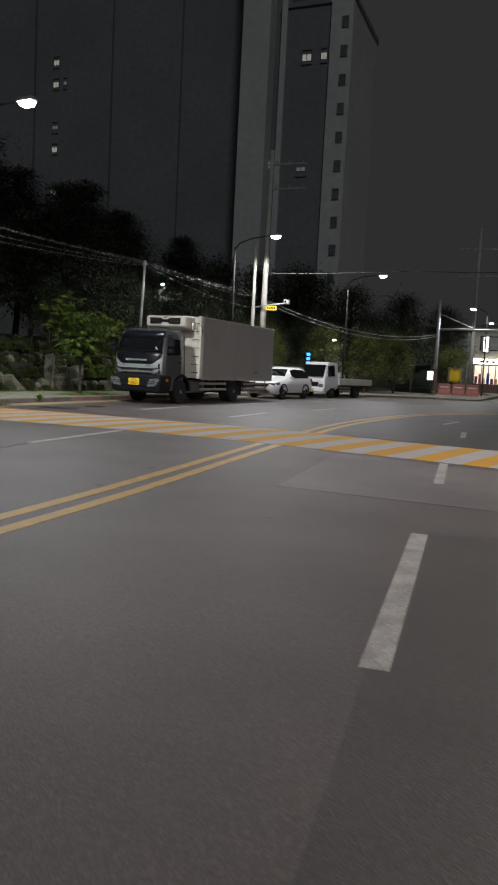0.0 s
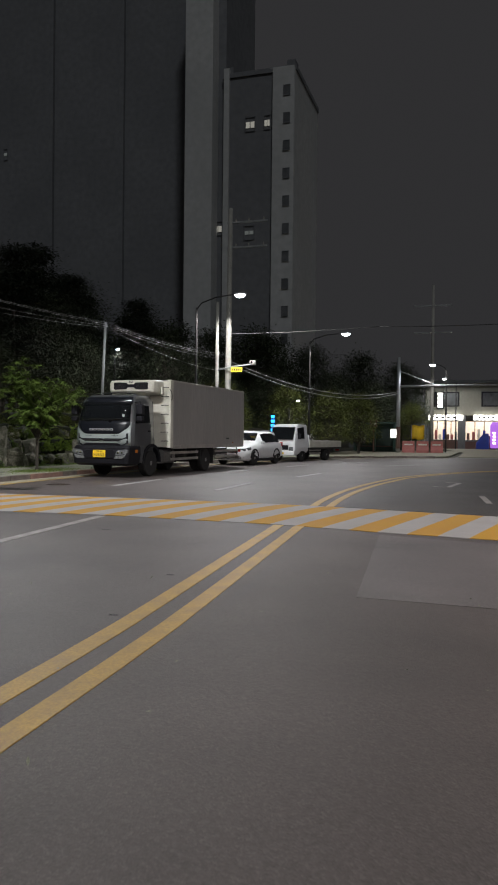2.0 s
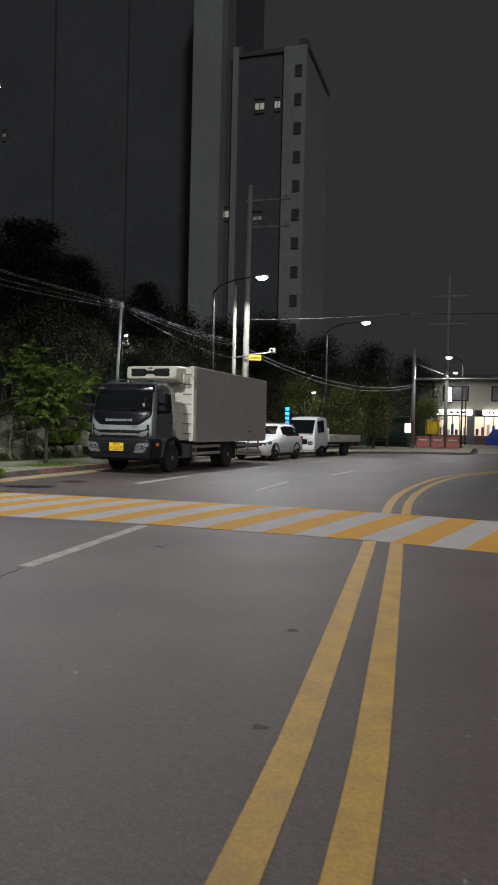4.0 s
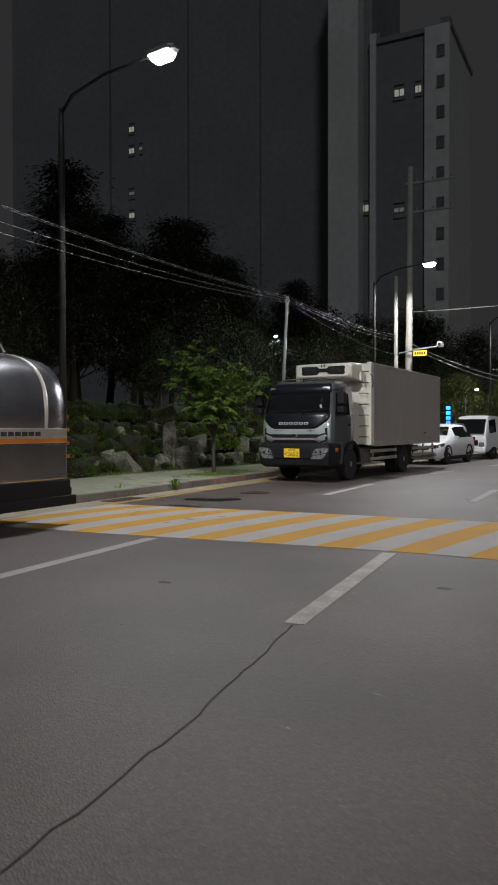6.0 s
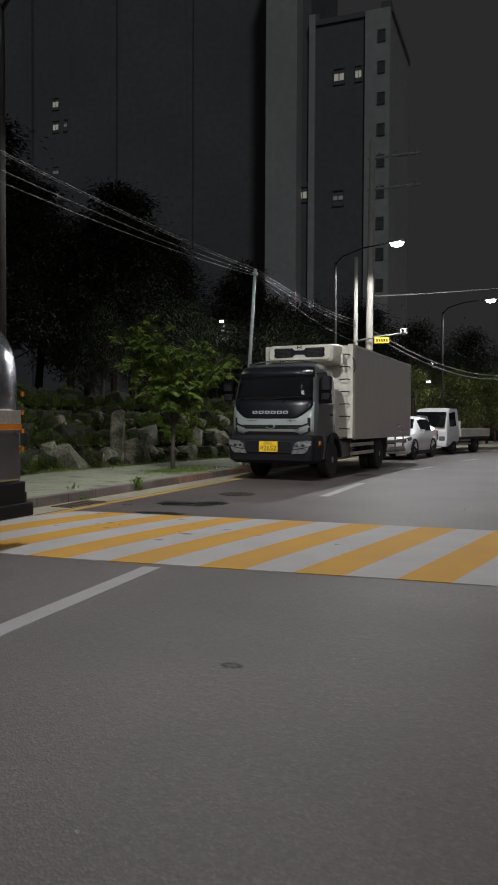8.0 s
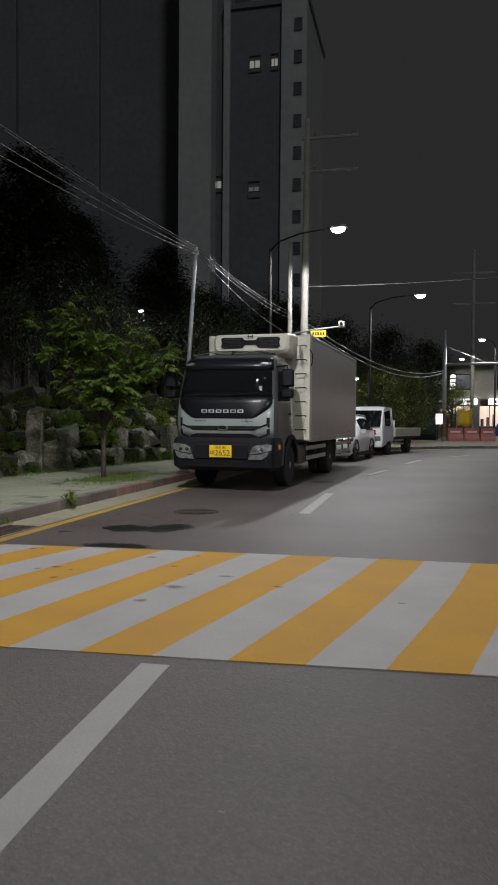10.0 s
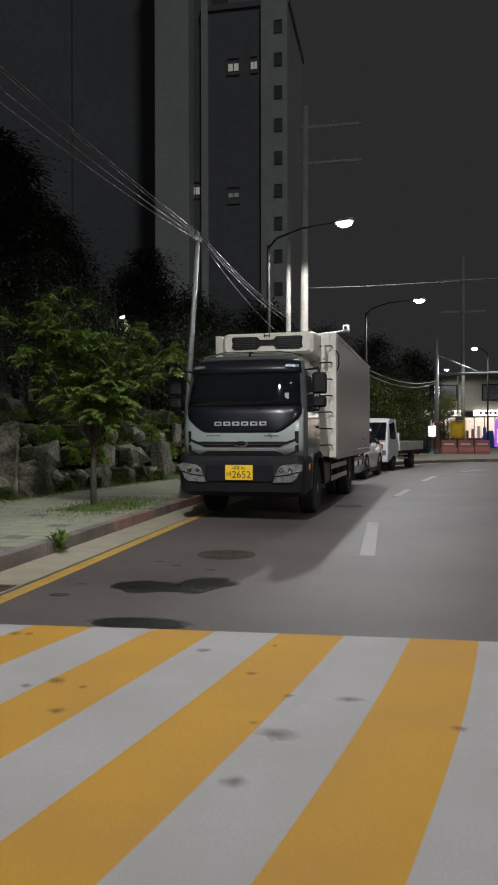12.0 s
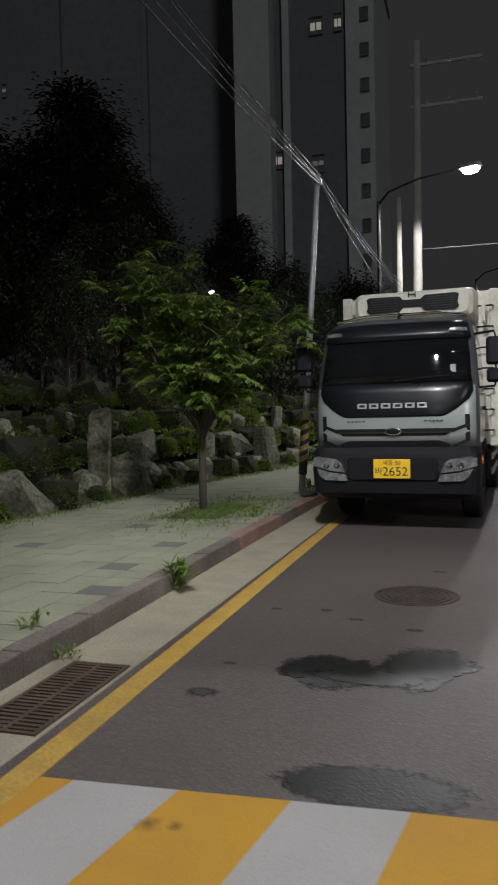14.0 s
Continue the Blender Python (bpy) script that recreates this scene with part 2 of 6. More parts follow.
for key, most, lo, hi in (("smudge", 0.24, 0.05, 0.8), ("stain", 0.8, 0.5, 0.95), ("wet", 0.96, 0.78, 1.0)):
    t = M[key].node_tree
    n, l = t.nodes, t.links
    co, ln, sub = n.new("ShaderNodeTexCoord"), n.new("ShaderNodeVectorMath"), n.new("ShaderNodeVectorMath")
    flat = n.new("ShaderNodeVectorMath")
    flat.operation, sub.operation, ln.operation = "MULTIPLY", "SUBTRACT", "LENGTH"
    flat.inputs[1].default_value = (2, 2, 0)
    sub.inputs[1].default_value = (1, 1, 0)
    l.new(co.outputs["Generated"], flat.inputs[0])
    l.new(flat.outputs[0], sub.inputs[0])
    l.new(sub.outputs[0], ln.inputs[0])
    geo, ns, add = n.new("ShaderNodeNewGeometry"), n.new("ShaderNodeTexNoise"), n.new("ShaderNodeMath")
    ns.inputs["Scale"].default_value, ns.inputs["Detail"].default_value = 22, 8
    ns.inputs["Roughness"].default_value = 0.7
    l.new(geo.outputs["Position"], ns.inputs["Vector"])
    add.operation = "MULTIPLY_ADD"
    add.inputs[1].default_value = 1.1
    l.new(ns.outputs["Fac"], add.inputs[0])
    half = n.new("ShaderNodeMath")
    half.operation = "SUBTRACT"
    half.inputs[1].default_value = 0.5
    l.new(ln.outputs["Value"], half.inputs[0])
    l.new(half.outputs[0], add.inputs[2])
    fade = n.new("ShaderNodeMapRange")
    fade.inputs["From Min"].default_value, fade.inputs["From Max"].default_value = lo, hi
    fade.inputs["To Min"].default_value, fade.inputs["To Max"].default_value = most, 0.0
    l.new(add.outputs[0], fade.inputs["Value"])
    l.new(fade.outputs[0], n["Principled BSDF"].inputs["Alpha"])

for key in ("leaf", "leaf_bright", "leaf_dark"):
    t = M[key].node_tree
    b = t.nodes["Principled BSDF"]
    tr, mx = t.nodes.new("ShaderNodeBsdfTranslucent"), t.nodes.new("ShaderNodeMixShader")
    t.links.new(b.inputs["Base Color"].links[0].from_socket, tr.inputs["Color"])
    mx.inputs[0].default_value = 0.4
    t.links.new(b.outputs[0], mx.inputs[1])
    t.links.new(tr.outputs[0], mx.inputs[2])
    t.links.new(mx.outputs[0], t.nodes["Material Output"].inputs["Surface"])


# ---- builders ----
def from_bm(name, bm, material, smooth=False):
    me = bpy.data.meshes.new(name)
    bmesh.ops.recalc_face_normals(bm, faces=bm.faces)
    bm.to_mesh(me)
    bm.free()
    me.materials.append(M[material] if isinstance(material, str) else material)
    if smooth:
        for p in me.polygons:
            p.use_smooth = True
    return me


def part(name, bm, material, parent=None, label="", smooth=False, at=None):
    o = new(name, bm if isinstance(bm, bpy.types.Mesh) else from_bm(name, bm, material, smooth))
    if parent is not None:
        o.parent = parent
    if at is not None:
        o.matrix_basis = at
    if label:
        o["label"] = label
    return o


def thing(name, at, label, category, group="", kind=""):
    o = new(name)
    o.empty_display_size = 0.2
    o.matrix_basis = at
    return tagged(o, label, category, group, kind)


def add_box(bm, x0, x1, y0, y1, z0, z1, bevel=0.0, m=None):
    r = bmesh.ops.create_cube(bm, size=1, matrix=Matrix.LocRotScale(((x0 + x1) / 2, (y0 + y1) / 2, (z0 + z1) / 2), None, (x1 - x0, y1 - y0, z1 - z0)))
    vs = r["verts"]
    if bevel:
        es = {e for v in vs for e in v.link_edges}
        q = bmesh.ops.bevel(bm, geom=list(es), offset=bevel, segments=2, profile=0.6, affect="EDGES")
        vs = list({v for f in q["faces"] for v in f.verts} | {v for v in vs if v.is_valid})
    if m is not None:
        bmesh.ops.transform(bm, matrix=m, verts=vs)
    return vs


def box(x0, x1, y0, y1, z0, z1, bevel=0.01):
    bm = bmesh.new()
    add_box(bm, x0, x1, y0, y1, z0, z1, bevel)
    return bm


def boxes(items, bevel=0.008):
    bm = bmesh.new()
    for i in items:
        add_box(bm, *i, bevel)
    return bm


def tube(points, radius, sides=8, r_end=None, bm=None):
    """A tube along points, tapering to r_end."""
    bm = bm or bmesh.new()
    pts = [Vector(p) for p in points]
    rings = []
    for i, p in enumerate(pts):
        d = (pts[min(i + 1, len(pts) - 1)] - pts[max(i - 1, 0)]).normalized()
        a = d.orthogonal().normalized() if i == 0 else (rings_a - d * rings_a.dot(d)).normalized()
        rings_a = a
        b = d.cross(a)
        k = i / max(1, len(pts) - 1)
        r = radius if r_end is None else radius + (r_end - radius) * k
        rings.append([bm.verts.new(p + r * (math.cos(2 * math.pi * s / sides) * a + math.sin(2 * math.pi * s / sides) * b)) for s in range(sides)])
    for u, v in zip(rings, rings[1:]):
        for s in range(sides):
            bm.faces.new((u[s], u[(s + 1) % sides], v[(s + 1) % sides], v[s]))
    bm.faces.new(rings[0][::-1])
    bm.faces.new(rings[-1])
    return bm


def rounded(x0, x1, y0, y1, r, seg=4):
    out = []
    for cx, cy, a0 in ((x1 - r, y1 - r, 0), (x0 + r, y1 - r, 90), (x0 + r, y0 + r, 180), (x1 - r, y0 + r, 270)):
        for i in range(seg + 1):
            a = radians(a0 + 90 * i / seg)
            out.append((cx + r * math.cos(a), cy + r * math.sin(a)))
    return out


def loft(rings, cap=True):
    """Skin over rings of points of equal count."""
    bm = bmesh.new()
    vs = [[bm.verts.new(p) for p in ring] for ring in rings]
    n = len(vs[0])
    for u, v in zip(vs, vs[1:]):
        for s in range(n):
            bm.faces.new((u[s], u[(s + 1) % n], v[(s + 1) % n], v[s]))
    if cap:
        bm.faces.new(vs[0][::-1])
        bm.faces.new(vs[-1])
    return bm


def loft_z(rows):
    return loft([[(x, y, z) for x, y in rounded(x0, x1, y0, y1, r)] for z, x0, x1, y0, y1, r in rows])


def loft_y(rows):
    return loft([[(x, y, z) for x, z in rounded(x0, x1, z0, z1, r)] for y, x0, x1, z0, z1, r in rows])


def lathe(profile, sides=24, axis="x"):
    """Turn (radius, along) points round an axis."""
    bm = bmesh.new()
    rings = []
    for r, a in profile:
        ring = []
        for s in range(sides):
            c, d = r * math.cos(2 * math.pi * s / sides), r * math.sin(2 * math.pi * s / sides)
            ring.append(bm.verts.new((a, c, d) if axis == "x" else (c, a, d) if axis == "y" else (c, d, a)))
        rings.append(ring)
    for u, v in zip(rings, rings[1:]):
        for s in range(sides):
            bm.faces.new((u[s], u[(s + 1) % sides], v[(s + 1) % sides], v[s]))
    bm.faces.new(rings[0][::-1])
    bm.faces.new(rings[-1])
    return bm


def sheet(points, z, thick=0.0):
    """A flat polygon at height z, with a little thickness below."""
    bm = bmesh.new()
    f = bm.faces.new([bm.verts.new((x, y, z)) for x, y in points])
    if thick:
        r = bmesh.ops.extrude_face_region(bm, geom=[f])
        bmesh.ops.translate(bm, vec=(0, 0, -thick), verts=[v for v in r["geom"] if isinstance(v, bmesh.types.BMVert)])
    bmesh.ops.triangulate(bm, faces=[f for f in bm.faces if len(f.verts) > 4])
    return bm


def text_mesh(body, size, extrude=0.002):
    c = bpy.data.curves.new("lettering", "FONT")
    c.body, c.size, c.extrude, c.align_x, c.align_y = body, size, extrude, "CENTER", "CENTER"
    o = new("lettering", c)
    bpy.context.view_layer.update()
    me = bpy.data.meshes.new_from_object(o.evaluated_get(bpy.context.evaluated_depsgraph_get()))
    bpy.data.objects.remove(o)
    me.materials.clear()
    me.materials.append(M["ink"])
    return me


# ---- ground, road and its markings ----
tagged(part("ground", box(-1500, 1500, -1500, 1500, -0.6, -0.02, 0), "soil"), "dark bare ground around the street", "ground", kind="structure")
ROAD = [(-15.18, -60), (-15.18, 28), (-14.95, 34), (-14.4, 40), (-13.15, 45), (-11.2, 49.2), (-8.9, 52.4), (-6.5, 54.2), (-4.6, 54.8), (-3.6, 56), (-3.3, 60), (-3.3, 120), (5, 120), (5, 62), (60, 75), (60, 45), (20, 36), (12, 26), (9, 10), (9, -60)]
road = tagged(part("road", sheet(ROAD, 0.0, 0.25), "asphalt"), "worn dark grey asphalt road with patched lanes", "road", kind="structure")
patch = tagged(part("road_patch", sheet([(-0.05, -6), (-0.24, 2.7), (-0.38, 4.2), (-0.6, 7.84), (2.8, 8.9), (3.4, -6)], 0.004, 0.02), "asphalt_new"), "newer darker asphalt patch along the lane line", "road patch", kind="structure")
tagged(part("road_patch", sheet([(-2.72, 9.68), (-3.08, 14.1), (-1.35, 13.7), (1.2, 13.3), (1.4, 9.5)], 0.003, 0.02), asphalt("asphalt_pale", (0.095, 0.085, 0.083))), "paler square repair in the asphalt", "road patch", kind="structure")

tagged(part("road_patch", sheet([(-4.4, 18.2), (-4.53, 20.3), (-4.53, 23.2), (-4.25, 27), (-3.5, 31), (-1.3, 35.8), (2.8, 40.5), (9, 44.8), (14, 46.5), (13, 28), (9, 16), (4, 16.7), (0, 17.4)], 0.003, 0.02), asphalt("asphalt_mid", (0.045, 0.041, 0.039))), "newer darker asphalt beyond the hump", "road patch", kind="structure")
tagged(part("apron", sheet([(-3.2, 58), (6, 63), (6, 98), (-6.5, 98), (-3.2, 74)], 0.02, 0.04), "concrete"), "pale concrete apron of the side street", "apron", kind="structure")


def ribbon(points, width, z=0.006, thick=0.012, dx=0.0):
    """A painted line along points."""
    p = [Vector((x, y)) for x, y in points]
    left, right = [], []
    for i, q in enumerate(p):
        d = (p[min(i + 1, len(p) - 1)] - p[max(i - 1, 0)]).normalized()
        nrm = Vector((d.y, -d.x))
        left.append(q + nrm * (dx - width / 2))
        right.append(q + nrm * (dx + width / 2))
    bm = bmesh.new()
    a = [bm.verts.new((*v, z)) for v in left]
    b = [bm.verts.new((*v, z)) for v in right]
    for i in range(len(p) - 1):
        bm.faces.new((a[i], b[i], b[i + 1], a[i + 1]))
    r = bmesh.ops.extrude_face_region(bm, geom=list(bm.faces))
    bmesh.ops.translate(bm, vec=(0, 0, -thick), verts=[v for v in r["geom"] if isinstance(v, bmesh.types.BMVert)])
    return bm


def smooth_line(points, step=0.6):
    """Catmull-Rom through points."""
    out = []
    n = len(points)
    for i in range(n - 1):
        p0, p1, p2, p3 = (Vector(points[max(0, min(n - 1, k))]) for k in (i - 1, i, i + 1, i + 2))
        m = max(1, int((p2 - p1).length / step))
        for j in range(m):
            t = j / m
            out.append(0.5 * (2 * p1 + (p2 - p0) * t + (2 * p0 - 5 * p1 + 4 * p2 - p3) * t * t + (3 * p1 - p0 - 3 * p2 + p3) * t ** 3))
    out.append(Vector(points[-1]))
    return out


def hump_near(x):
    return float(np.interp(x, (-16, -12.2, -10.8, -9, -7.7, -6.3, -4.9, -4.1, -3.1, -1.8, 4, 9), (14.68, 14.7, 14.79, 14.92, 14.95, 14.85, 14.78, 14.62, 14.38, 14.2, 13.2, 12.5)))


def hump_far(x):
    return float(np.interp(x, (-16, -14.4, -12.9, -11, -9, -6.6, -5.1, -3.9, -3, -2, 4, 9), (18.06, 18.1, 18.2, 18.29, 18.33, 18.33, 18.19, 18.0, 17.77, 17.58, 16.5, 15.8)))


def hump_z(k):
    return 0.035 * math.sin(math.pi * max(0, min(1, k))) ** 0.8


def hump_strip(x0a, x0b, x1a, x1b, lift, thick, cols=2, bow=0.0):
    """A strip over the hump from x0a..x0b at the near edge to x1a..x1b at the far one."""
    bm = bmesh.new()
    rows = []
    for i in range(15):
        k = i / 14
        row = []
        for j in range(cols + 1):
            x = max(-14.4, (x0a + (x0b - x0a) * j / cols) * (1 - k) + (x1a + (x1b - x1a) * j / cols) * k + bow * math.sin(math.pi * k))
            y = hump_near(x) * (1 - k) + hump_far(x) * k
            row.append(bm.verts.new((x, y, hump_z(k) + lift)))
        rows.append(row)
    for u, v in zip(rows, rows[1:]):
        for j in range(cols):
            bm.faces.new((u[j], u[j + 1], v[j + 1], v[j]))
    bmesh.ops.dissolve_degenerate(bm, dist=1e-4, edges=bm.edges)
    r = bmesh.ops.extrude_face_region(bm, geom=list(bm.faces))
    bmesh.ops.translate(bm, vec=(0, 0, -thick), verts=[v for v in r["geom"] if isinstance(v, bmesh.types.BMVert)])
    return bm


hump = thing("speed_hump", pose(0, 0, 0), "asphalt speed hump painted in yellow and white diagonal stripes", "speed hump", kind="structure")
part("hump_body", hump_strip(-14.4, 8.5, -14.4, 8.5, 0.0, 0.05, 60), "asphalt", hump)
for i in range(-10, 42):
    q = -10.83 + 0.4525 * i
    if q + 1.1 > -14.3:
        part("paint_stripe", hump_strip(q - 0.015, q + 0.4375, q + 0.655, q + 1.1075, 0.007, 0.009, 2, 0.06), "yellow" if i % 2 == 0 else "white", hump)

markings = []


def line(name, points, width, material, label):
    markings.append(tagged(part(name, ribbon(points, width), material), label, "road marking", kind="structure"))


line("edge_line", smooth_line([(-14.47, -20), (-14.47, 0), (-14.47, 14), (-14.48, 18.2), (-14.49, 20), (-14.53, 25.4), (-14.5, 30), (-14.2, 35), (-13.6, 40), (-12.3, 45), (-10.5, 48.8)]), 0.15, "yellow_old", "yellow edge line beside the kerb")
for off in (-0.175, 0.175):
    line("centre_line", [Vector(p) + Vector((off, 0)) for p in smooth_line([(-3.2, -12), (-3.78, 0), (-4.0, 6), (-4.07, 7.7), (-4.16, 9.0), (-4.52, 13.5), (-4.62, 14.72)])], 0.165, "yellow_old", "worn yellow line of the double centre line")
    line("centre_line", [Vector(p) + Vector((off, 0)) for p in smooth_line([(-4.8, 18.15), (-4.93, 20.3), (-4.93, 23.2), (-4.66, 27), (-3.95, 31), (-1.75, 36), (2.5, 41), (9, 45.5)])], 0.165, "yellow_old", "worn yellow line of the double centre line")
for p, q, w, k in (((-0.36, 4.38), (-0.65, 7.8), 0.155, "white_old"), ((-0.925, 11.33), (-1.17, 14.0), 0.14, "white_old"), ((0.05, -4), (-0.05, -0.6), 0.155, "white_old"), ((-7.83, 11.43), (-8.08, 14.82), 0.165, "white_old"), ((-7.5, 2.8), (-7.6, 6.0), 0.16, "white_old"), ((-8.31, 21.45), (-8.36, 24.8), 0.165, "white"), ((-7.85, 28.5), (-7.6, 31.4), 0.16, "white"), ((-6.2, 40), (-4.6, 42.6), 0.15, "white"), ((-11.08, 11.3), (-11.225, 14.62), 0.17, "white"), ((-10.95, 3), (-11.0, 6.2), 0.16, "white"), ((-11.5, 21.83), (-11.52, 25.25), 0.175, "white"), ((-11.16, 30.5), (-10.82, 32.8), 0.17, "white"), ((-10.32, 36.6), (-9.84, 39.4), 0.17, "white"), ((-8.7, 42.6), (-7.7, 44.8), 0.16, "white"), ((-1.46, 20.3), (-1.62, 22.4), 0.14, "white_old")):
    line("lane_dash", [p, q], w, k, "worn white lane dash painted on the asphalt")
line("road_arrow", [(-3.0, 25.6), (-2.55, 25.4), (-2.3, 27.6), (-2.75, 27.9)], 0.16, "white_old", "worn white painted arrow on the asphalt")
line("crosswalk_bar", [(-3.0, 56.5), (5, 60)], 0.5, "white", "white painted bar across the side street")

# cracks along the joints of the lanes
random.seed(4)


def crack(points, width=0.01):
    pts = []
    for p in smooth_line(points, 0.12):
        pts.append((p.x + random.uniform(-0.014, 0.014), p.y))
    return ribbon(pts, width, 0.0035, 0.006)


for pts in ([(-7.82, 11.4), (-7.66, 10.2), (-7.56, 9.4), (-7.44, 7.5), (-7.4, 4)], [(-4.43, 14.4), (-4.24, 12), (-4.07, 10), (-3.94, 8), (-3.85, 5)], [(-4.36, 13.8), (-4.2, 11.6), (-4.0, 9.4), (-3.9, 7.4)], [(-0.35, 4.3), (-0.24, 3), (-0.1, 0)]):
    tagged(part("crack", crack(pts), "crack"), "dark crack along a joint of the asphalt", "crack", kind="structure")

# ---- kerb, gutter and footway ----
KERB = smooth_line([(-15.18, -30), (-15.18, -10), (-15.18, 8), (-15.18, 20), (-15.18, 28), (-14.95, 34), (-14.4, 40), (-13.15, 45), (-11.2, 49.2), (-8.9, 52.4), (-6.5, 54.2), (-4.6, 54.8)], 1.0)


def offset_line(points, d):
    out = []
    for i, q in enumerate(points):
        t = (points[min(i + 1, len(points) - 1)] - points[max(i - 1, 0)]).normalized()
        out.append(q + Vector((t.y, -t.x)) * d)
    return out


tagged(part("gutter", ribbon(offset_line(KERB, 0.28), 0.55, 0.003, 0.02), "concrete"), "pale concrete gutter along the kerb", "gutter", kind="structure")
kerb = thing("kerb", pose(0, 0, 0), "grey granite kerb with a faded red stretch", "kerb", kind="structure")
for i in range(len(KERB) - 1):
    a, b = KERB[i], KERB[i + 1]
    d = b - a
    ln = d.length
    bm = bmesh.new()
    add_box(bm, -0.16, 0.0, 0.004, ln - 0.006, -0.2, 0.155 + 0.004 * math.sin(i * 2.3), 0.015)
    part("kerb_stone", bm, "kerb_red" if 20.0 < a.y < 21.2 or 23.2 < a.y < 24.4 or 26.2 < a.y < 31 else "kerb", kerb, at=Matrix.Translation((a.x, a.y, 0)) @ Matrix.Rotation(math.atan2(-d.x, d.y), 4, "Z"))
back = offset_line(KERB, -4.2)
bm = bmesh.new()
inner = offset_line(KERB, -0.16)
va = [bm.verts.new((*p, 0.125)) for p in inner]
vb = [bm.verts.new((*p, 0.125)) for p in back]
for i in range(len(va) - 1):
    bm.faces.new((va[i], va[i + 1], vb[i + 1], vb[i]))
footway = tagged(part("pavement", bm, "concrete"), "pale grey tiled footway behind the kerb", "pavement", kind="structure")


# ---- lamps and poles ----
def lamp_head(parent, tip, way, size=1.0):
    """A flat LED head that points along way from the arm's tip."""
    m = Matrix.Translation(tip) @ Matrix.Rotation(math.atan2(-way[0], way[1]), 4, "Z") @ Matrix.Scale(size, 4)
    part("lamp_head", loft_y([(0, -0.05, 0.05, -0.03, 0.04, 0.02), (0.15, -0.13, 0.13, -0.05, 0.06, 0.03), (0.62, -0.14, 0.14, -0.05, 0.05, 0.03), (0.72, -0.09, 0.09, -0.03, 0.03, 0.02)]), "galv", parent, at=m)
    # panel swelled into a bowl; the extra size stands in for glare
    part("led_panel", loft_z([(-0.2, -0.06, 0.06, 0.28, 0.48, 0.03), (-0.16, -0.12, 0.12, 0.19, 0.57, 0.05), (-0.052, -0.145, 0.145, 0.12, 0.63, 0.05)]), "led", parent, "glowing white LED panel swelled to the size of its glare", at=m)
    return m


def street_lamp(base, head, name="street_lamp", power=LAMP_POWER, on=True, foot=0.12, colour=(0.97, 0.97, 0.98), tilted=0.0):
    """A lamp on a curved arm; tilted: the power of an added fill spot aimed up the road."""
    bx, by = base
    hx, hy, hz = head[0], head[1], head[2] - foot
    o = thing(name, pose(bx, by, foot), "tall dark steel street lamp with a glowing white LED head", "street lamp", "street lamps")
    d = Vector((hx - bx, hy - by, 0))
    n = d.normalized()
    part("post", tube([(0, 0, 0), (0, 0, hz - 1.2), (0, 0, hz - 0.5)], 0.075, 10, 0.05), "lamp_post", o, smooth=True)
    part("base_plate", box(-0.18, 0.18, -0.18, 0.18, 0, 0.03, 0.01), "galv", o)
    tip = d - n * 0.4
    part("arm", tube([(0, 0, hz - 0.6), (d.x * 0.12, d.y * 0.12, hz - 0.3), (d.x * 0.45, d.y * 0.45, hz - 0.12), (tip.x, tip.y, hz - 0.1)], 0.035, 8, 0.03), "lamp_post", o, smooth=True)
    lamp_head(o, (tip.x, tip.y, hz - 0.1), n, 1.0 if name == "street_lamp" else 0.55)
    if on:
        g = glow_light("lamp_light", (hx, hy, hz + foot - 0.36), power, 0.09, colour)
        if tilted:  # shielded behind, throwing towards the road
            g.data.spot_size, g.data.spot_blend = radians(150), 0.5
            g.rotation_euler = (0, radians(-22), 0)
    if tilted:
        # added spot that brightens the asphalt and lorry front up the road
        q = glow_light("lamp_light", (hx, hy + 0.1, hz + foot - 0.36), tilted, 0.09, colour)
        q.data.spot_size, q.data.spot_blend = radians(92), 0.7
        q.rotation_euler = (radians(50), 0, 0)
    return o


street_lamp((-16.0, 18.5), (-13.3, 18.15, 8.5), power=2000, tilted=1400.0)
street_lamp((-15.35, 38.0), (-12.72, 36.97, 8.3), power=2200)
street_lamp((-12.6, 51.6), (-9.98, 50.4, 8.12), power=1500)
street_lamp((-16.0, -1.5), (-13.1, -1.2, 8.45), power=900)
# the next two stand unseen, added to warm and brighten the right lanes
street_lamp((9.6, 13.0), (6.6, 13.2, 8.45), power=4200, foot=0.0, colour=(1.0, 0.91, 0.88))
street_lamp((9.6, -12.0), (6.6, -12.0, 8.45), power=2800, foot=0.0, colour=(1.0, 0.91, 0.88))
street_lamp((-4.6, 69.2), (-5.69, 67.7, 7.65), power=1100)
street_lamp((-4.6, 95.0), (-5.87, 93.75, 8.4), power=600, foot=0.0)
street_lamp((-14.2, 52.6), (-13.2, 51.3, 3.9), "footpath_lamp", 90)
street_lamp((-16.6, 75), (-15.7, 74.3, 6.8), power=900, foot=0.0)
street_lamp((-23.3, 44.6), (-22.64, 43.84, 6.7), "garden_lamp", 90, foot=1.8)
street_lamp((-28.4, 30.4), (-27.6, 30, 7.0), "garden_lamp", 90, foot=2.5)


def wire(name, a, b, sag, r=0.012, material="cable_grey", parent=None, n=14):
    a, b = Vector(a), Vector(b)
    pts = []
    for i in range(n + 1):
        k = i / n
        p = a.lerp(b, k)
        p.z -= sag * 4 * k * (1 - k)
        pts.append(p)
    return tagged(part(name, tube(pts, r, 5), material, parent, smooth=True), "thin overhead cable sagging between poles", "cable", "overhead cables")


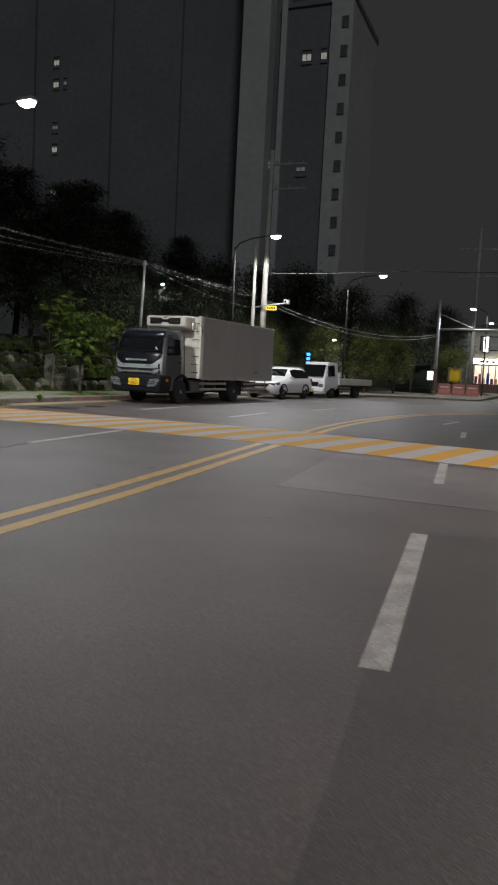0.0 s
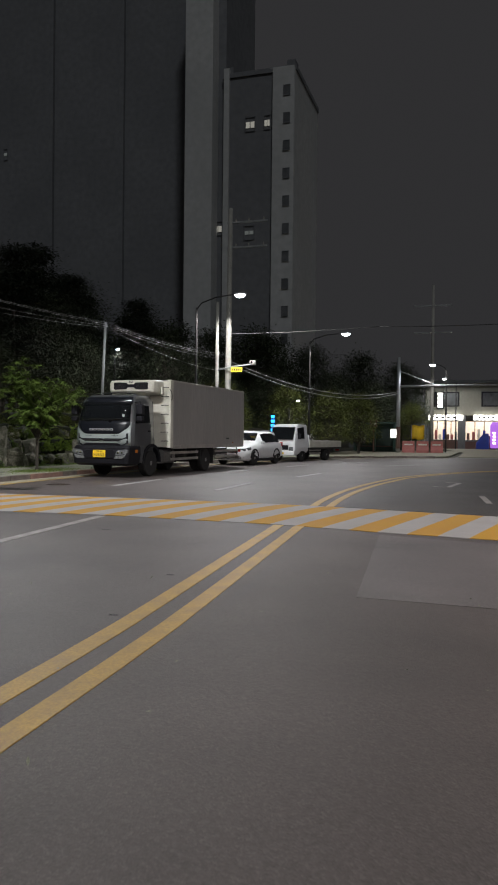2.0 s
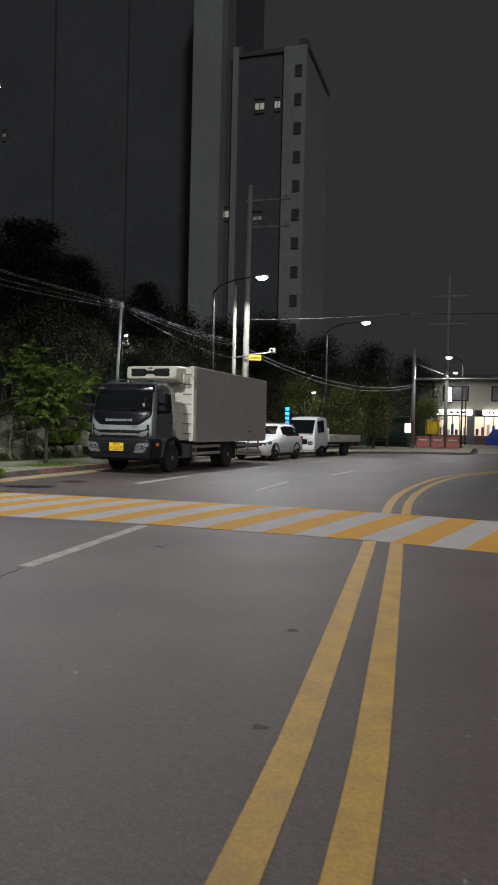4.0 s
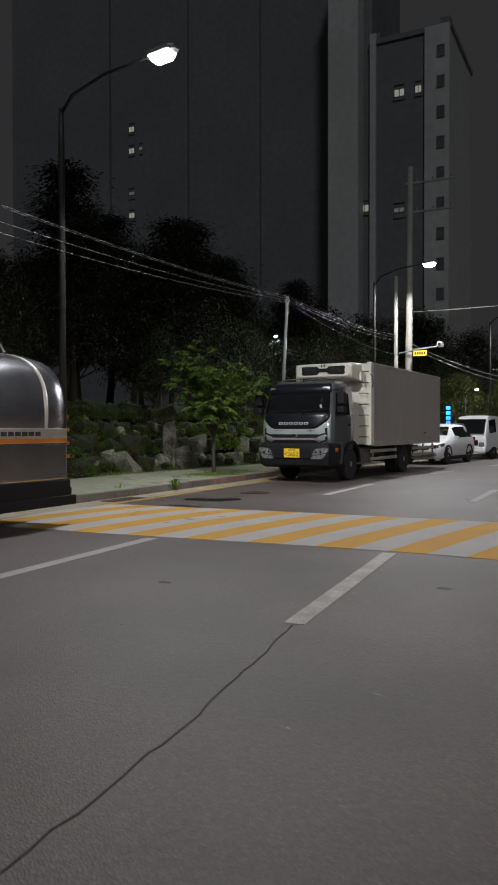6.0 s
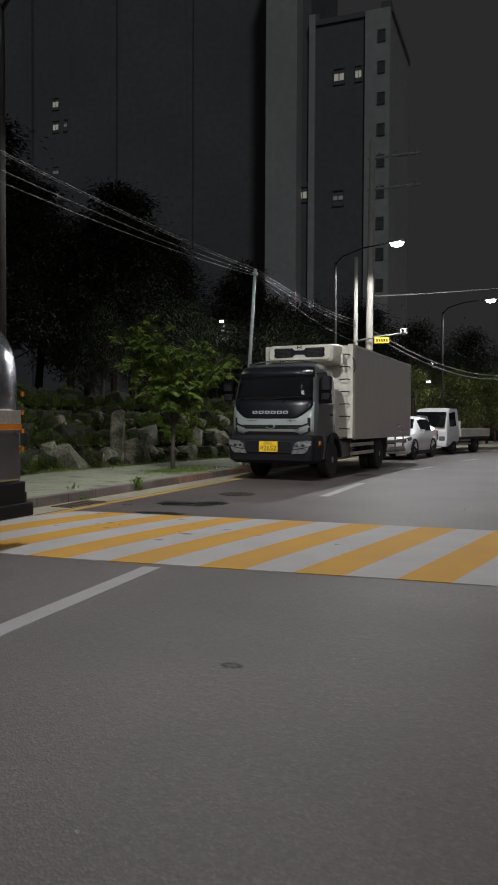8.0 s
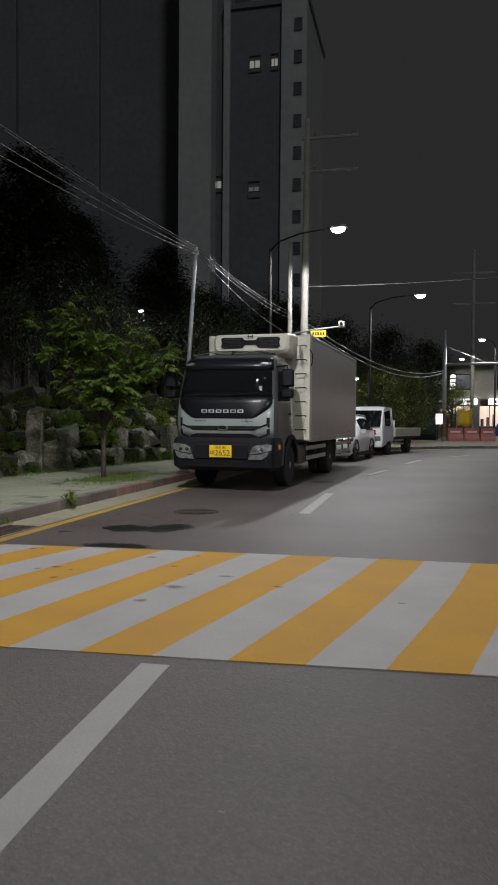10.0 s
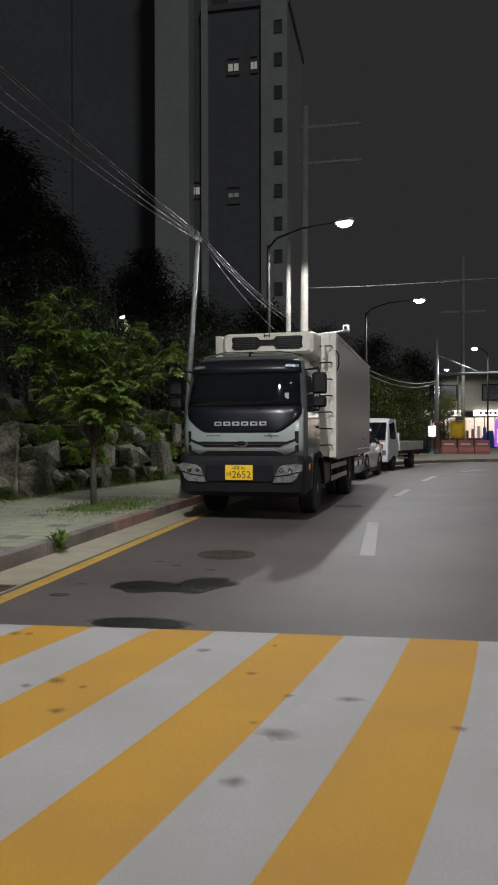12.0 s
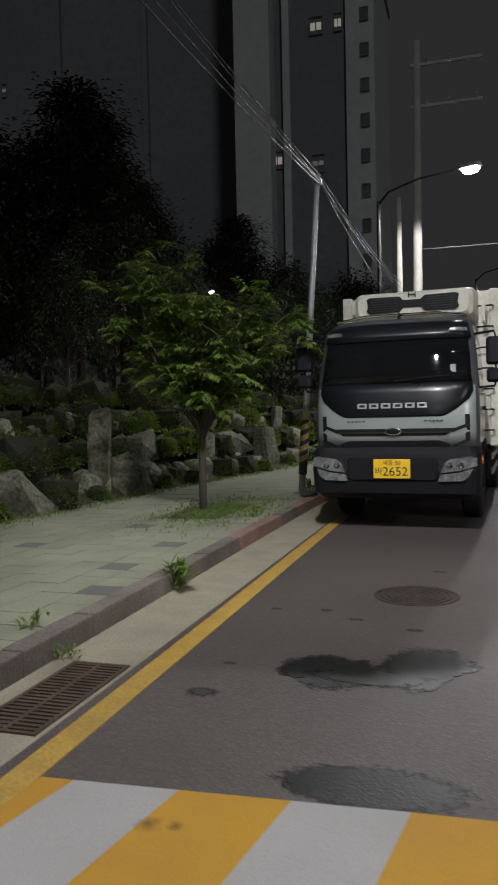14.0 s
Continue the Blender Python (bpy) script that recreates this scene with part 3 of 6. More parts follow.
# short leaning steel pole with yellow and black wrap
pole = thing("steel_pole", pose(-15.7, 28.72, 0.14), "leaning galvanised steel pole with a yellow and black wrap", "pole")
top = Vector((0.49, -0.47, 5.5))
part("post", tube([(0, 0, 0), tuple(top * 0.5), tuple(top)], 0.062, 12, 0.045), "galv", pole, smooth=True)
wrap = part("wrap", tube([tuple(top * 0.055), tuple(top * 0.235)], 0.078, 14), "stripe_black", pole, "black wrap with yellow diagonal bands")
for k in range(5):
    bm = bmesh.new()
    n = 14
    lo, hi = [], []
    for s in range(n + 1):
        a = 2 * math.pi * s / n
        h = 0.38 + k * 0.19 + 0.22 * s / n
        c = top.normalized() * h
        lo.append(bm.verts.new((c.x + 0.081 * math.cos(a), c.y + 0.081 * math.sin(a), c.z)))
        c = top.normalized() * (h + 0.1)
        hi.append(bm.verts.new((c.x + 0.081 * math.cos(a), c.y + 0.081 * math.sin(a), c.z)))
    for s in range(n):
        bm.faces.new((lo[s], lo[s + 1], hi[s + 1], hi[s]))
    part("yellow_band", bm, "wrap_yellow", pole)
part("clamp", tube([tuple(top * 0.97), tuple(top * 0.985)], 0.085, 10), "galv", pole)
PT = Vector((-15.21, 28.25, 5.58))

# concrete utility pole with its slimmer neighbour
up = thing("utility_pole", pose(-14.45, 40.2, 0.1), "tall pale concrete utility pole with steel crossarms", "utility pole", "utility poles")
part("shaft", tube([(0, 0, 0), (0.05, 0, 6), (0.1, 0, 13.2)], 0.19, 14, 0.11), "cpole", up, smooth=True)
for z in (11.1, 12.4):
    part("crossarm", box(-0.1, 2.1, -0.05, 0.05, z, z + 0.09, 0.01), "galv", up)
    for x in (0.4, 1.1, 1.9):
        part("insulator", lathe([(0.03, z + 0.09), (0.05, z + 0.13), (0.03, z + 0.17), (0.05, z + 0.21), (0.02, z + 0.25)], 8, "z"), "cpole", up, at=Matrix.Translation((x, 0, 0)))
up2 = thing("signal_pole", pose(-14.95, 40.0, 0.1), "slim pale steel pole with a road camera arm", "pole")
part("shaft", tube([(0, 0, 0), (0, 0, 8.3)], 0.11, 12, 0.08), "cpole", up2, smooth=True)
part("arm", tube([(0, 0, 4.75), (1.0, -0.2, 4.9), (2.2, -0.4, 5.0)], 0.045, 8, 0.03), "galv", up2, smooth=True)
sg = part("yellow_sign", box(0.88, 1.48, -0.36, -0.32, 4.6, 4.84, 0.01), "sign_yellow", up2, "small yellow enforcement sign")
for k in range(5):
    part("sign_lettering", box(0.95 + 0.1 * k, 1.02 + 0.1 * k, -0.366, -0.361, 4.66, 4.78, 0), "ink", sg)
camb = part("traffic_camera", loft_y([(-0.7, 2.0, 2.2, 4.95, 5.15, 0.03), (-0.35, 1.98, 2.22, 4.93, 5.17, 0.03)]), "cream", up2, "white boxed traffic camera")
part("lens_hood", lathe([(0.05, -0.76), (0.06, -0.7)], 12, "y"), "black", camb, at=Matrix.Translation((2.1, 0, 5.05)))

for k, (dz, sg_) in enumerate(((0, 0.5), (0.06, 0.55), (-0.07, 0.6), (-0.14, 0.75))):
    wire("overhead_cable", PT + Vector((0.02 * k, 0, dz)), (-14.9, 40, 5.6 + dz * 2 - 0.5 * (k == 3)), sg_ * 0.3, 0.01)
    wire("overhead_cable", PT + Vector((0.02 * k, 0, dz)), (-15.75, -4.0, 6.7 + dz * 3), 0.72 + 0.08 * k, 0.007, n=30)
wire("overhead_cable", (-14.3, 40.2, 5.3), (-8.32, 66.4, 5.2), 0.9, 0.03)
wire("overhead_cable", (-14.3, 40.2, 5.15), (-8.32, 66.4, 5.05), 1.0, 0.03)
wire("overhead_cable", (-14.4, 40.2, 6.75), (-6.5, 40.0, 6.85), 0.06, 0.022)
wire("overhead_cable", (-6.5, 40.0, 6.85), (9.5, 41.0, 7.6), 0.3, 0.022)

# poles at the corner
rp = thing("steel_pole", pose(-8.32, 66.4, 0.1) @ Matrix.Diagonal((1.2, 1.2, 1.14, 1)), "tall grey steel pole carrying a long horizontal arm", "pole")
part("shaft", tube([(0, 0, 0), (0, 0, 7.0)], 0.15, 12, 0.11), "galv", rp, smooth=True)
part("arm", tube([(0, 0, 4.85), (4, 1.0, 4.95), (9, 2.2, 5.05)], 0.09, 8, 0.06), "galv", rp, smooth=True)
part("stay", tube([(0, 0, 6.0), (2.4, 0.6, 5.0)], 0.03, 6), "galv", rp)
part("red_band", tube([(0, 0, 0.3), (0, 0, 1.9)], 0.158, 12, 0.153), "brick_dark", rp)
nb = part("notice_box", box(-0.5, -0.06, -0.35, -0.22, 1.05, 1.75, 0.02), "cream", rp, "small white lit notice box")
part("lit_face", box(-0.46, -0.1, -0.362, -0.352, 1.1, 1.7, 0), "sign_glow", nb)
rp4 = thing("utility_pole", pose(-6.0, 73.0, 0.1) @ Matrix.Diagonal((1.3, 1.3, 1.28, 1)), "tall concrete utility pole with two steel crossarms", "utility pole", "utility poles")
part("shaft", tube([(0, 0, 0), (0, 0, 11.8)], 0.13, 12, 0.09), "cpole", rp4, smooth=True)
for z in (8.4, 10.3):
    part("crossarm", box(-1.3, 1.3, -0.05, 0.05, z, z + 0.09, 0.01), "galv", rp4)


# ---- wheels ----
def wheel(parent, x, y, r, w, side, dual=False, steel="rim"):
    m = Matrix.Translation((x, y, r))
    s = side
    t = part("wheel", lathe([(r * 0.55, -w / 2), (r * 0.93, -w / 2), (r, -w * 0.36), (r, w * 0.36), (r * 0.93, w / 2), (r * 0.55, w / 2)], 28), "rubber", parent, at=m, smooth=False)
    rim = part("rim", lathe([(r * 0.57, s * w * 0.46), (r * 0.55, s * w * 0.5), (r * 0.5, s * w * 0.42), (r * 0.42, s * w * (0.1 if dual else 0.34)), (r * 0.2, s * w * (0.08 if dual else 0.4)), (r * 0.17, s * w * 0.52), (0.01, s * w * 0.54)], 24), steel, t)
    for k in range(6):
        a = math.pi / 3 * k
        part("lug", lathe([(0.018, 0), (0.018, s * 0.03)], 6), steel, rim, at=Matrix.Translation((s * w * (0.1 if dual else 0.36), r * 0.3 * math.cos(a), r * 0.3 * math.sin(a))))
    return t


# ---- the lorry with the refrigerated box ----
lorry = thing("box_lorry", pose(-13.67, 25.16, 0, 0, 0, -3.2) @ Matrix.Diagonal((0.985, 1, 0.97, 1)), "silver and dark grey refrigerated box lorry parked at the kerb", "lorry")
ZF = (0.9, 1.1, 1.3, 1.6, 1.85, 2.1, 2.55, 2.72, 2.86)
YF = (0.08, 0.03, 0.0, 0.0, 0.05, 0.12, 0.26, 0.34, 0.6)
WF = (1.03, 1.05, 1.06, 1.06, 1.05, 1.04, 1.0, 0.97, 0.86)


def cab_y(x, z):
    w = float(np.interp(z, ZF, WF))
    return float(np.interp(z, ZF, YF)) + 0.16 * min(1, abs(x) / w) ** 5


def cab_ring(z, y, w):
    out = []
    for i in range(13):
        x = -w + 2 * w * i / 12
        out.append((x, y + 0.16 * (abs(x) / w) ** 5, z))
    for yy in (0.6, 1.2, 1.7):
        out.append((w * 1.0, max(yy, y + 0.2), z))
    out += [(w - 0.1, 1.8, z), (-w + 0.1, 1.8, z)]
    for yy in (1.7, 1.2, 0.6):
        out.append((-w, max(yy, y + 0.2), z))
    return out


part("cab", loft([cab_ring(z, y, w) for z, y, w in zip(ZF, YF, WF)]), "cab_grey", lorry, "dark metallic grey cab shell", smooth=True)


def cab_panel(rows, material, name, lift=0.012, label="", parent=None, thick=0.02, n=14):
    """A panel on the cab's front: rows of (z, left, right)."""
    bm = bmesh.new()
    g = []
    for z, a, b in rows:
        g.append([bm.verts.new((a + (b - a) * i / n, cab_y(a + (b - a) * i / n, z) - lift, z)) for i in range(n + 1)])
    for u, v in zip(g, g[1:]):
        for i in range(n):
            bm.faces.new((u[i], u[i + 1], v[i + 1], v[i]))
    r = bmesh.ops.extrude_face_region(bm, geom=list(bm.faces))
    bmesh.ops.translate(bm, vec=(0, thick, 0), verts=[v for v in r["geom"] if isinstance(v, bmesh.types.BMVert)])
    return part(name, bm, material, parent or lorry, label, smooth=name in ("windscreen", "black_band", "sun_visor", "front_panel"))


cab_panel([(1.1, -1.02, 1.02), (1.3, -1.03, 1.03), (1.6, -1.03, 1.03), (1.9, -1.02, 1.02)], "cab_silver", "front_panel", 0.012, "silver green front panel")
blk = cab_panel([(1.5, -0.62, 0.62), (1.53, -0.7, 0.7), (1.61, -0.82, 0.82), (1.72, -0.95, 0.95), (1.82, -1.0, 1.0), (2.0, -0.99, 0.99)], "cab_navy", "black_band", 0.022, "glossy black band under the windscreen")
cab_panel([(1.95, -0.98, 0.98), (2.1, -0.97, 0.97), (2.3, -0.955, 0.955), (2.52, -0.93, 0.93)], "glass_dark", "windscreen", 0.03, "dark tinted windscreen")
cab_panel([(2.53, -0.97, 0.97), (2.62, -0.95, 0.95), (2.72, -0.93, 0.93), (2.78, -0.9, 0.9)], "cab_navy", "sun_visor", 0.05, "dark navy visor above the windscreen", thick=0.05)
for k in range(6):
    x, yb, zb = -0.46 + 0.155 * k, cab_y(0, 1.64), 1.615
    part("maker_lettering", boxes([(x, x + 0.12, yb - 0.036, yb - 0.02, zb + 0.05, zb + 0.068), (x, x + 0.12, yb - 0.036, yb - 0.02, zb, zb + 0.018), (x, x + 0.026, yb - 0.035, yb - 0.02, zb + 0.015, zb + 0.055), (x + 0.094, x + 0.12, yb - 0.035, yb - 0.02, zb + 0.015, zb + 0.055)], 0.003), "letter", blk, "chrome block of the maker's lettering")
up_slot = cab_panel([(1.25, -0.66, 0.66), (1.3, -0.74, 0.74), (1.345, -0.76, 0.76)], "black", "upper_grille", 0.02, "black upper grille slot")
cab_panel([(1.285, -0.7, 0.7), (1.3, -0.71, 0.71)], "chassis", "grille_bar", 0.03, parent=up_slot)
cab_panel([(1.08, -0.74, 0.74), (1.12, -0.72, 0.72), (1.155, -0.68, 0.68), (1.185, -0.58, 0.58)], "black", "lower_grille", 0.02, "black lower grille slot")
badge = part("badge", lathe([(0.02, -0.045), (0.075, -0.04), (0.085, -0.02)], 20, "y"), "chrome", lorry, "oval chrome badge", at=Matrix.Translation((0, 0.0, 1.305)) @ Matrix.Diagonal((1.5, 1, 0.62, 1)))
part("badge_field", lathe([(0.01, -0.05), (0.058, -0.046)], 20, "y"), "cab_navy", badge)
for s in (-1, 1):
    cab_panel([(1.17, s * 0.93 - 0.03, s * 0.93 + 0.03), (1.52, s * 0.93 - 0.03, s * 0.93 + 0.03)], "black", "side_trim", 0.02, n=3)
    for z0, x0, z1, x1 in ((1.4, 0.92, 1.33, 0.74), (1.2, 0.92, 1.11, 0.72)):
        bm = bmesh.new()
        vs = [bm.verts.new((s * x0, cab_y(x0, z0) - 0.024, z0)), bm.verts.new((s * x1, cab_y(x1, z1) - 0.024, z1)), bm.verts.new((s * x1, cab_y(x1, z1) - 0.024, z1 - 0.045)), bm.verts.new((s * x0, cab_y(x0, z0) - 0.024, z0 - 0.045))]
        bm.faces.new(vs)
        r = bmesh.ops.extrude_face_region(bm, geom=list(bm.faces))
        bmesh.ops.translate(bm, vec=(0, 0.02, 0), verts=[v for v in r["geom"] if isinstance(v, bmesh.types.BMVert)])
        part("trim_hook", bm, "black", lorry)
    cab_panel([(2.62, s * 0.82 - 0.12, s * 0.82 + 0.1), (2.67, s * 0.82 - 0.11, s * 0.82 + 0.09)], "lens", "marker_lamp", 0.07, "clear roof marker lamp", n=3)
    for k in range(5):
        x = s * 0.5 + 0.05 * k - 0.1
        part("small_lettering", box(x, x + 0.035, cab_y(0.5, 1.44) - 0.02, cab_y(0.5, 1.44) - 0.01, 1.435, 1.452, 0), "ink", lorry)
# wipers
for x in (-0.75, 0.0):
    part("wiper", tube([(x, cab_y(x, 1.98) - 0.05, 1.97), (x + 0.3, cab_y(x, 2.0) - 0.045, 2.0), (x + 0.72, cab_y(x, 2.03) - 0.04, 2.03)], 0.012, 6, 0.008), "black", lorry)
part("inspection_sticker", box(0.72, 0.79, cab_y(0.75, 2.1) - 0.034, cab_y(0.75, 2.1) - 0.028, 2.07, 2.17, 0), "galv", lorry)
# bumper
bumper = part("bumper", loft_z([(0.42, -0.98, 0.98, 0.0, 0.7, 0.14), (0.5, -1.07, 1.07, -0.1, 0.8, 0.16), (0.8, -1.09, 1.09, -0.13, 0.85, 0.16), (1.02, -1.08, 1.08, -0.1, 0.85, 0.16), (1.1, -1.05, 1.05, -0.03, 0.85, 0.14)]), "black", lorry, "matt black plastic bumper", smooth=False)
part("bumper_intake", loft_y([(-0.142, -0.56, 0.56, 0.68, 0.95, 0.05), (-0.1, -0.6, 0.6, 0.66, 0.97, 0.06)]), "black", bumper)
for s in (-1, 1):
    h = bmesh.new()
    pts = [(0.61, 0.77), (0.66, 0.9), (0.73, 0.95), (0.98, 0.985), (1.055, 0.96), (1.05, 0.86), (0.83, 0.8)]
    f = h.faces.new([h.verts.new((s * x, -0.158 + 0.05 * max(0, (x - 0.75) / 0.3) ** 2, z)) for x, z in pts])
    r = bmesh.ops.extrude_face_region(h, geom=[f])
    bmesh.ops.translate(h, vec=(0, 0.06, 0), verts=[v for v in r["geom"] if isinstance(v, bmesh.types.BMVert)])
    hl = part("headlight", h, "lens", lorry, "clear glass headlight")
    for x in (0.72, 0.86):
        part("reflector", lathe([(0.02, -0.16), (0.042, -0.168), (0.046, -0.14)], 16, "y"), "chrome", hl, at=Matrix.Translation((s * x, 0.012 * (x > 0.8), 0.87)))
    h = bmesh.new()
    f = h.faces.new([h.verts.new((s * x, -0.152 + 0.04 * max(0, (x - 0.75) / 0.3) ** 2, z)) for x, z in ((0.58, 0.66), (0.605, 0.75), (0.82, 0.775), (1.0, 0.825), (0.96, 0.73), (0.88, 0.67))])
    r = bmesh.ops.extrude_face_region(h, geom=[f])
    bmesh.ops.translate(h, vec=(0, 0.06, 0), verts=[v for v in r["geom"] if isinstance(v, bmesh.types.BMVert)])
    part("day_light", h, "lens", lorry, "clear slanted lower lamp unit")
    part("side_marker", box(*sorted((s * 1.085, s * 1.1)), 0.35, 0.5, 0.86, 0.96, 0.004), "amber", lorry)
# number plate
plate = part("number_plate", box(-0.235, 0.235, -0.165, -0.14, 0.7, 0.95, 0.006), "plate", lorry, "yellow number plate with black digits")
for body, size, x, z in (("2652", 0.165, 0.045, 0.785), ("\ubc14", 0.11, -0.165, 0.785), ("\uc138\uc885 86", 0.075, 0.0, 0.9)):
    part("plate_digits", text_mesh(body, size), None, plate, at=Matrix.Translation((x, -0.167, z)) @ Matrix.Rotation(radians(90), 4, "X"))
# cab sides
for s in (-1, 1):
    bm = bmesh.new()
    f = bm.faces.new([bm.verts.new((s * (1.045 - 0.06 * (z - 1.85) / 0.65), y, z)) for y, z in ((0.4, 1.86), (1.42, 1.9), (1.42, 2.5), (0.56, 2.5))])
    r = bmesh.ops.extrude_face_region(bm, geom=[f])
    bmesh.ops.translate(bm, vec=(s * 0.022, 0, 0), verts=[v for v in r["geom"] if isinstance(v, bmesh.types.BMVert)])
    part("side_window", bm, "glass_dark", lorry, "dark tinted door window")
    door = part("door", box(*sorted((s * 1.03, s * 1.068)), 0.34, 1.48, 1.12, 1.86, 0.015), "cab_grey", lorry)
    part("handle", box(*sorted((s * 1.066, s * 1.095)), 1.25, 1.43, 1.58, 1.63, 0.008), "black", door)
    part("step_panel", box(*sorted((s * 0.85, s * 1.06)), 0.5, 1.02, 0.5, 1.1, 0.03), "cab_grey", lorry)
    arch = bmesh.new()
    ro, ri = 0.66, 0.56
    prev = None
    for i in range(13):
        a = math.pi * i / 12
        q = [arch.verts.new((s * x, 1.55 + rr * math.cos(a), 0.5 + rr * math.sin(a))) for x, rr in ((0.78, ro), (1.085, ro), (1.085, ri), (0.78, ri))]
        if prev:
            for k in range(4):
                arch.faces.new((prev[k], prev[(k + 1) % 4], q[(k + 1) % 4], q[k]))
        prev = q
    part("wheel_arch", arch, "black", lorry, smooth=False)
    for z0, z1, w in ((2.16, 2.52, 0.1), (1.93, 2.11, 0.095)):
        mr = part("mirror", loft_z([(z0, s * 1.27 - w, s * 1.27 + w, 0.28, 0.42, 0.04), (z0 + 0.03, s * 1.27 - w - 0.02, s * 1.27 + w + 0.02, 0.24, 0.44, 0.06), (z1 - 0.03, s * 1.27 - w - 0.02, s * 1.27 + w + 0.02, 0.24, 0.44, 0.06), (z1, s * 1.27 - w, s * 1.27 + w, 0.28, 0.42, 0.04)]), "black", lorry, "black mirror housing", smooth=False)
        part("mirror_glass", box(s * 1.27 - w + 0.01, s * 1.27 + w - 0.01, 0.43, 0.448, z0 + 0.04, z1 - 0.04, 0), "chrome", mr)
    part("mirror_arm", tube([(s * 0.99, 0.45, 2.58), (s * 1.25, 0.36, 2.6), (s * 1.27, 0.34, 2.5), (s * 1.27, 0.34, 1.95), (s * 1.25, 0.36, 1.88), (s * 1.04, 0.42, 1.87)], 0.016, 6), "black", lorry)
    wheel(lorry, s * 0.9, 1.55, 0.47, 0.28, s)
    wheel(lorry, s * 0.98, 6.1, 0.47, 0.25, s, True)
    wheel(lorry, s * 0.69, 6.1, 0.47, 0.25, s, True)
    part("mudguard", box(*sorted((s * 0.55, s * 1.15)), 5.45, 5.49, 0.45, 1.0), "rubber", lorry)
    part("mudguard", box(*sorted((s * 0.55, s * 1.15)), 6.72, 6.75, 0.3, 1.0), "rubber", lorry)
    for z in (0.52, 0.76):
        part("side_guard", box(*sorted((s * 1.1, s * 1.13)), 2.9, 5.3, z, z + 0.1, 0.01), "alu_rail", lorry)
    for y in (3.0, 4.1, 5.2):
        part("guard_post", box(*sorted((s * 1.06, s * 1.1)), y, y + 0.06, 0.5, 1.0, 0.006), "chassis", lorry)
    for z in (0.52, 0.76):
        part("side_guard", box(*sorted((s * 1.1, s * 1.13)), 7.0, 9.6, z, z + 0.1, 0.01), "alu_rail", lorry)
    for y in (7.1, 8.3, 9.5):
        part("guard_post", box(*sorted((s * 1.06, s * 1.1)), y, y + 0.06, 0.5, 1.0, 0.006), "chassis", lorry)
    part("chassis_rail", box(*sorted((s * 0.33, s * 0.42)), 0.6, 9.85, 0.62, 0.88, 0.01), "chassis", lorry)
    part("tail_lamp", box(s * 0.95 - 0.15, s * 0.95 + 0.15, 9.95, 10.01, 0.72, 0.84, 0.01), "redlens", lorry)
part("fuel_tank", loft_y([(2.6, 0.5, 1.0, 0.42, 0.92, 0.12), (3.5, 0.5, 1.0, 0.42, 0.92, 0.12)]), "rim", lorry)
part("battery_box", box(-1.0, -0.5, 2.6, 3.4, 0.45, 0.9, 0.03), "chassis", lorry)
part("axle", tube([(-0.9, 1.55, 0.47), (0.9, 1.55, 0.47)], 0.07, 8), "chassis", lorry)
part("axle", tube([(-0.9, 6.1, 0.47), (0.9, 6.1, 0.47)], 0.11, 8), "chassis", lorry)
part("intake", loft_z([(1.1, 0.55, 0.9, 1.85, 2.1, 0.05), (2.7, 0.6, 0.85, 1.85, 2.05, 0.05)]), "black", lorry)
part("rear_bumper", box(-1.1, 1.1, 9.85, 9.95, 0.42, 0.54, 0.02), "alu_rail", lorry)
# refrigerated box
body = part("cargo_box", box(-1.225, 1.225, 2.7, 10.0, 1.06, 3.5, 0.012), "alu", lorry, "brushed aluminium insulated box")
part("front_wall", box(-1.2, 1.2, 2.66, 2.7, 1.02, 3.47, 0.01), "cream", body, "cream front wall")
for s in (-1, 1):
    part("corner_post", box(*sorted((s * 1.1, s * 1.245)), 2.62, 2.86, 1.0, 3.52, 0.02), "cream", body)
    part("corner_post", box(*sorted((s * 1.18, s * 1.24)), 9.93, 10.03, 1.0, 3.52, 0.01), "alu_rail", body)
    part("roof_rail", box(*sorted((s * 1.17, s * 1.238)), 2.86, 9.95, 3.44, 3.52, 0.012), "alu_rail", body)
    part("bottom_rail", box(*sorted((s * 1.15, s * 1.24)), 2.86, 9.95, 0.96, 1.1, 0.012), "alu_rail", body)
    part("marker_reflector", box(*sorted((s * 1.238, s * 1.246)), 8.6, 8.75, 1.14, 1.18, 0), "amber", body)
for z in np.arange(1.25, 3.3, 0.33):
    part("ladder_rung", tube([(1.16, 2.62, z), (1.16, 2.5, z), (1.16, 2.5, z + 0.005), (0.92, 2.5, z), (0.92, 2.62, z)], 0.014, 6), "black", body)
part("grab_rail", tube([(1.24, 2.7, 2.75), (1.29, 2.66, 2.85), (1.3, 2.6, 3.05), (1.24, 2.58, 3.15)], 0.014, 6), "black", body)
part("side_latch", box(1.225, 1.26, 7.9, 8.2, 1.32, 1.37, 0.01), "chrome", body)
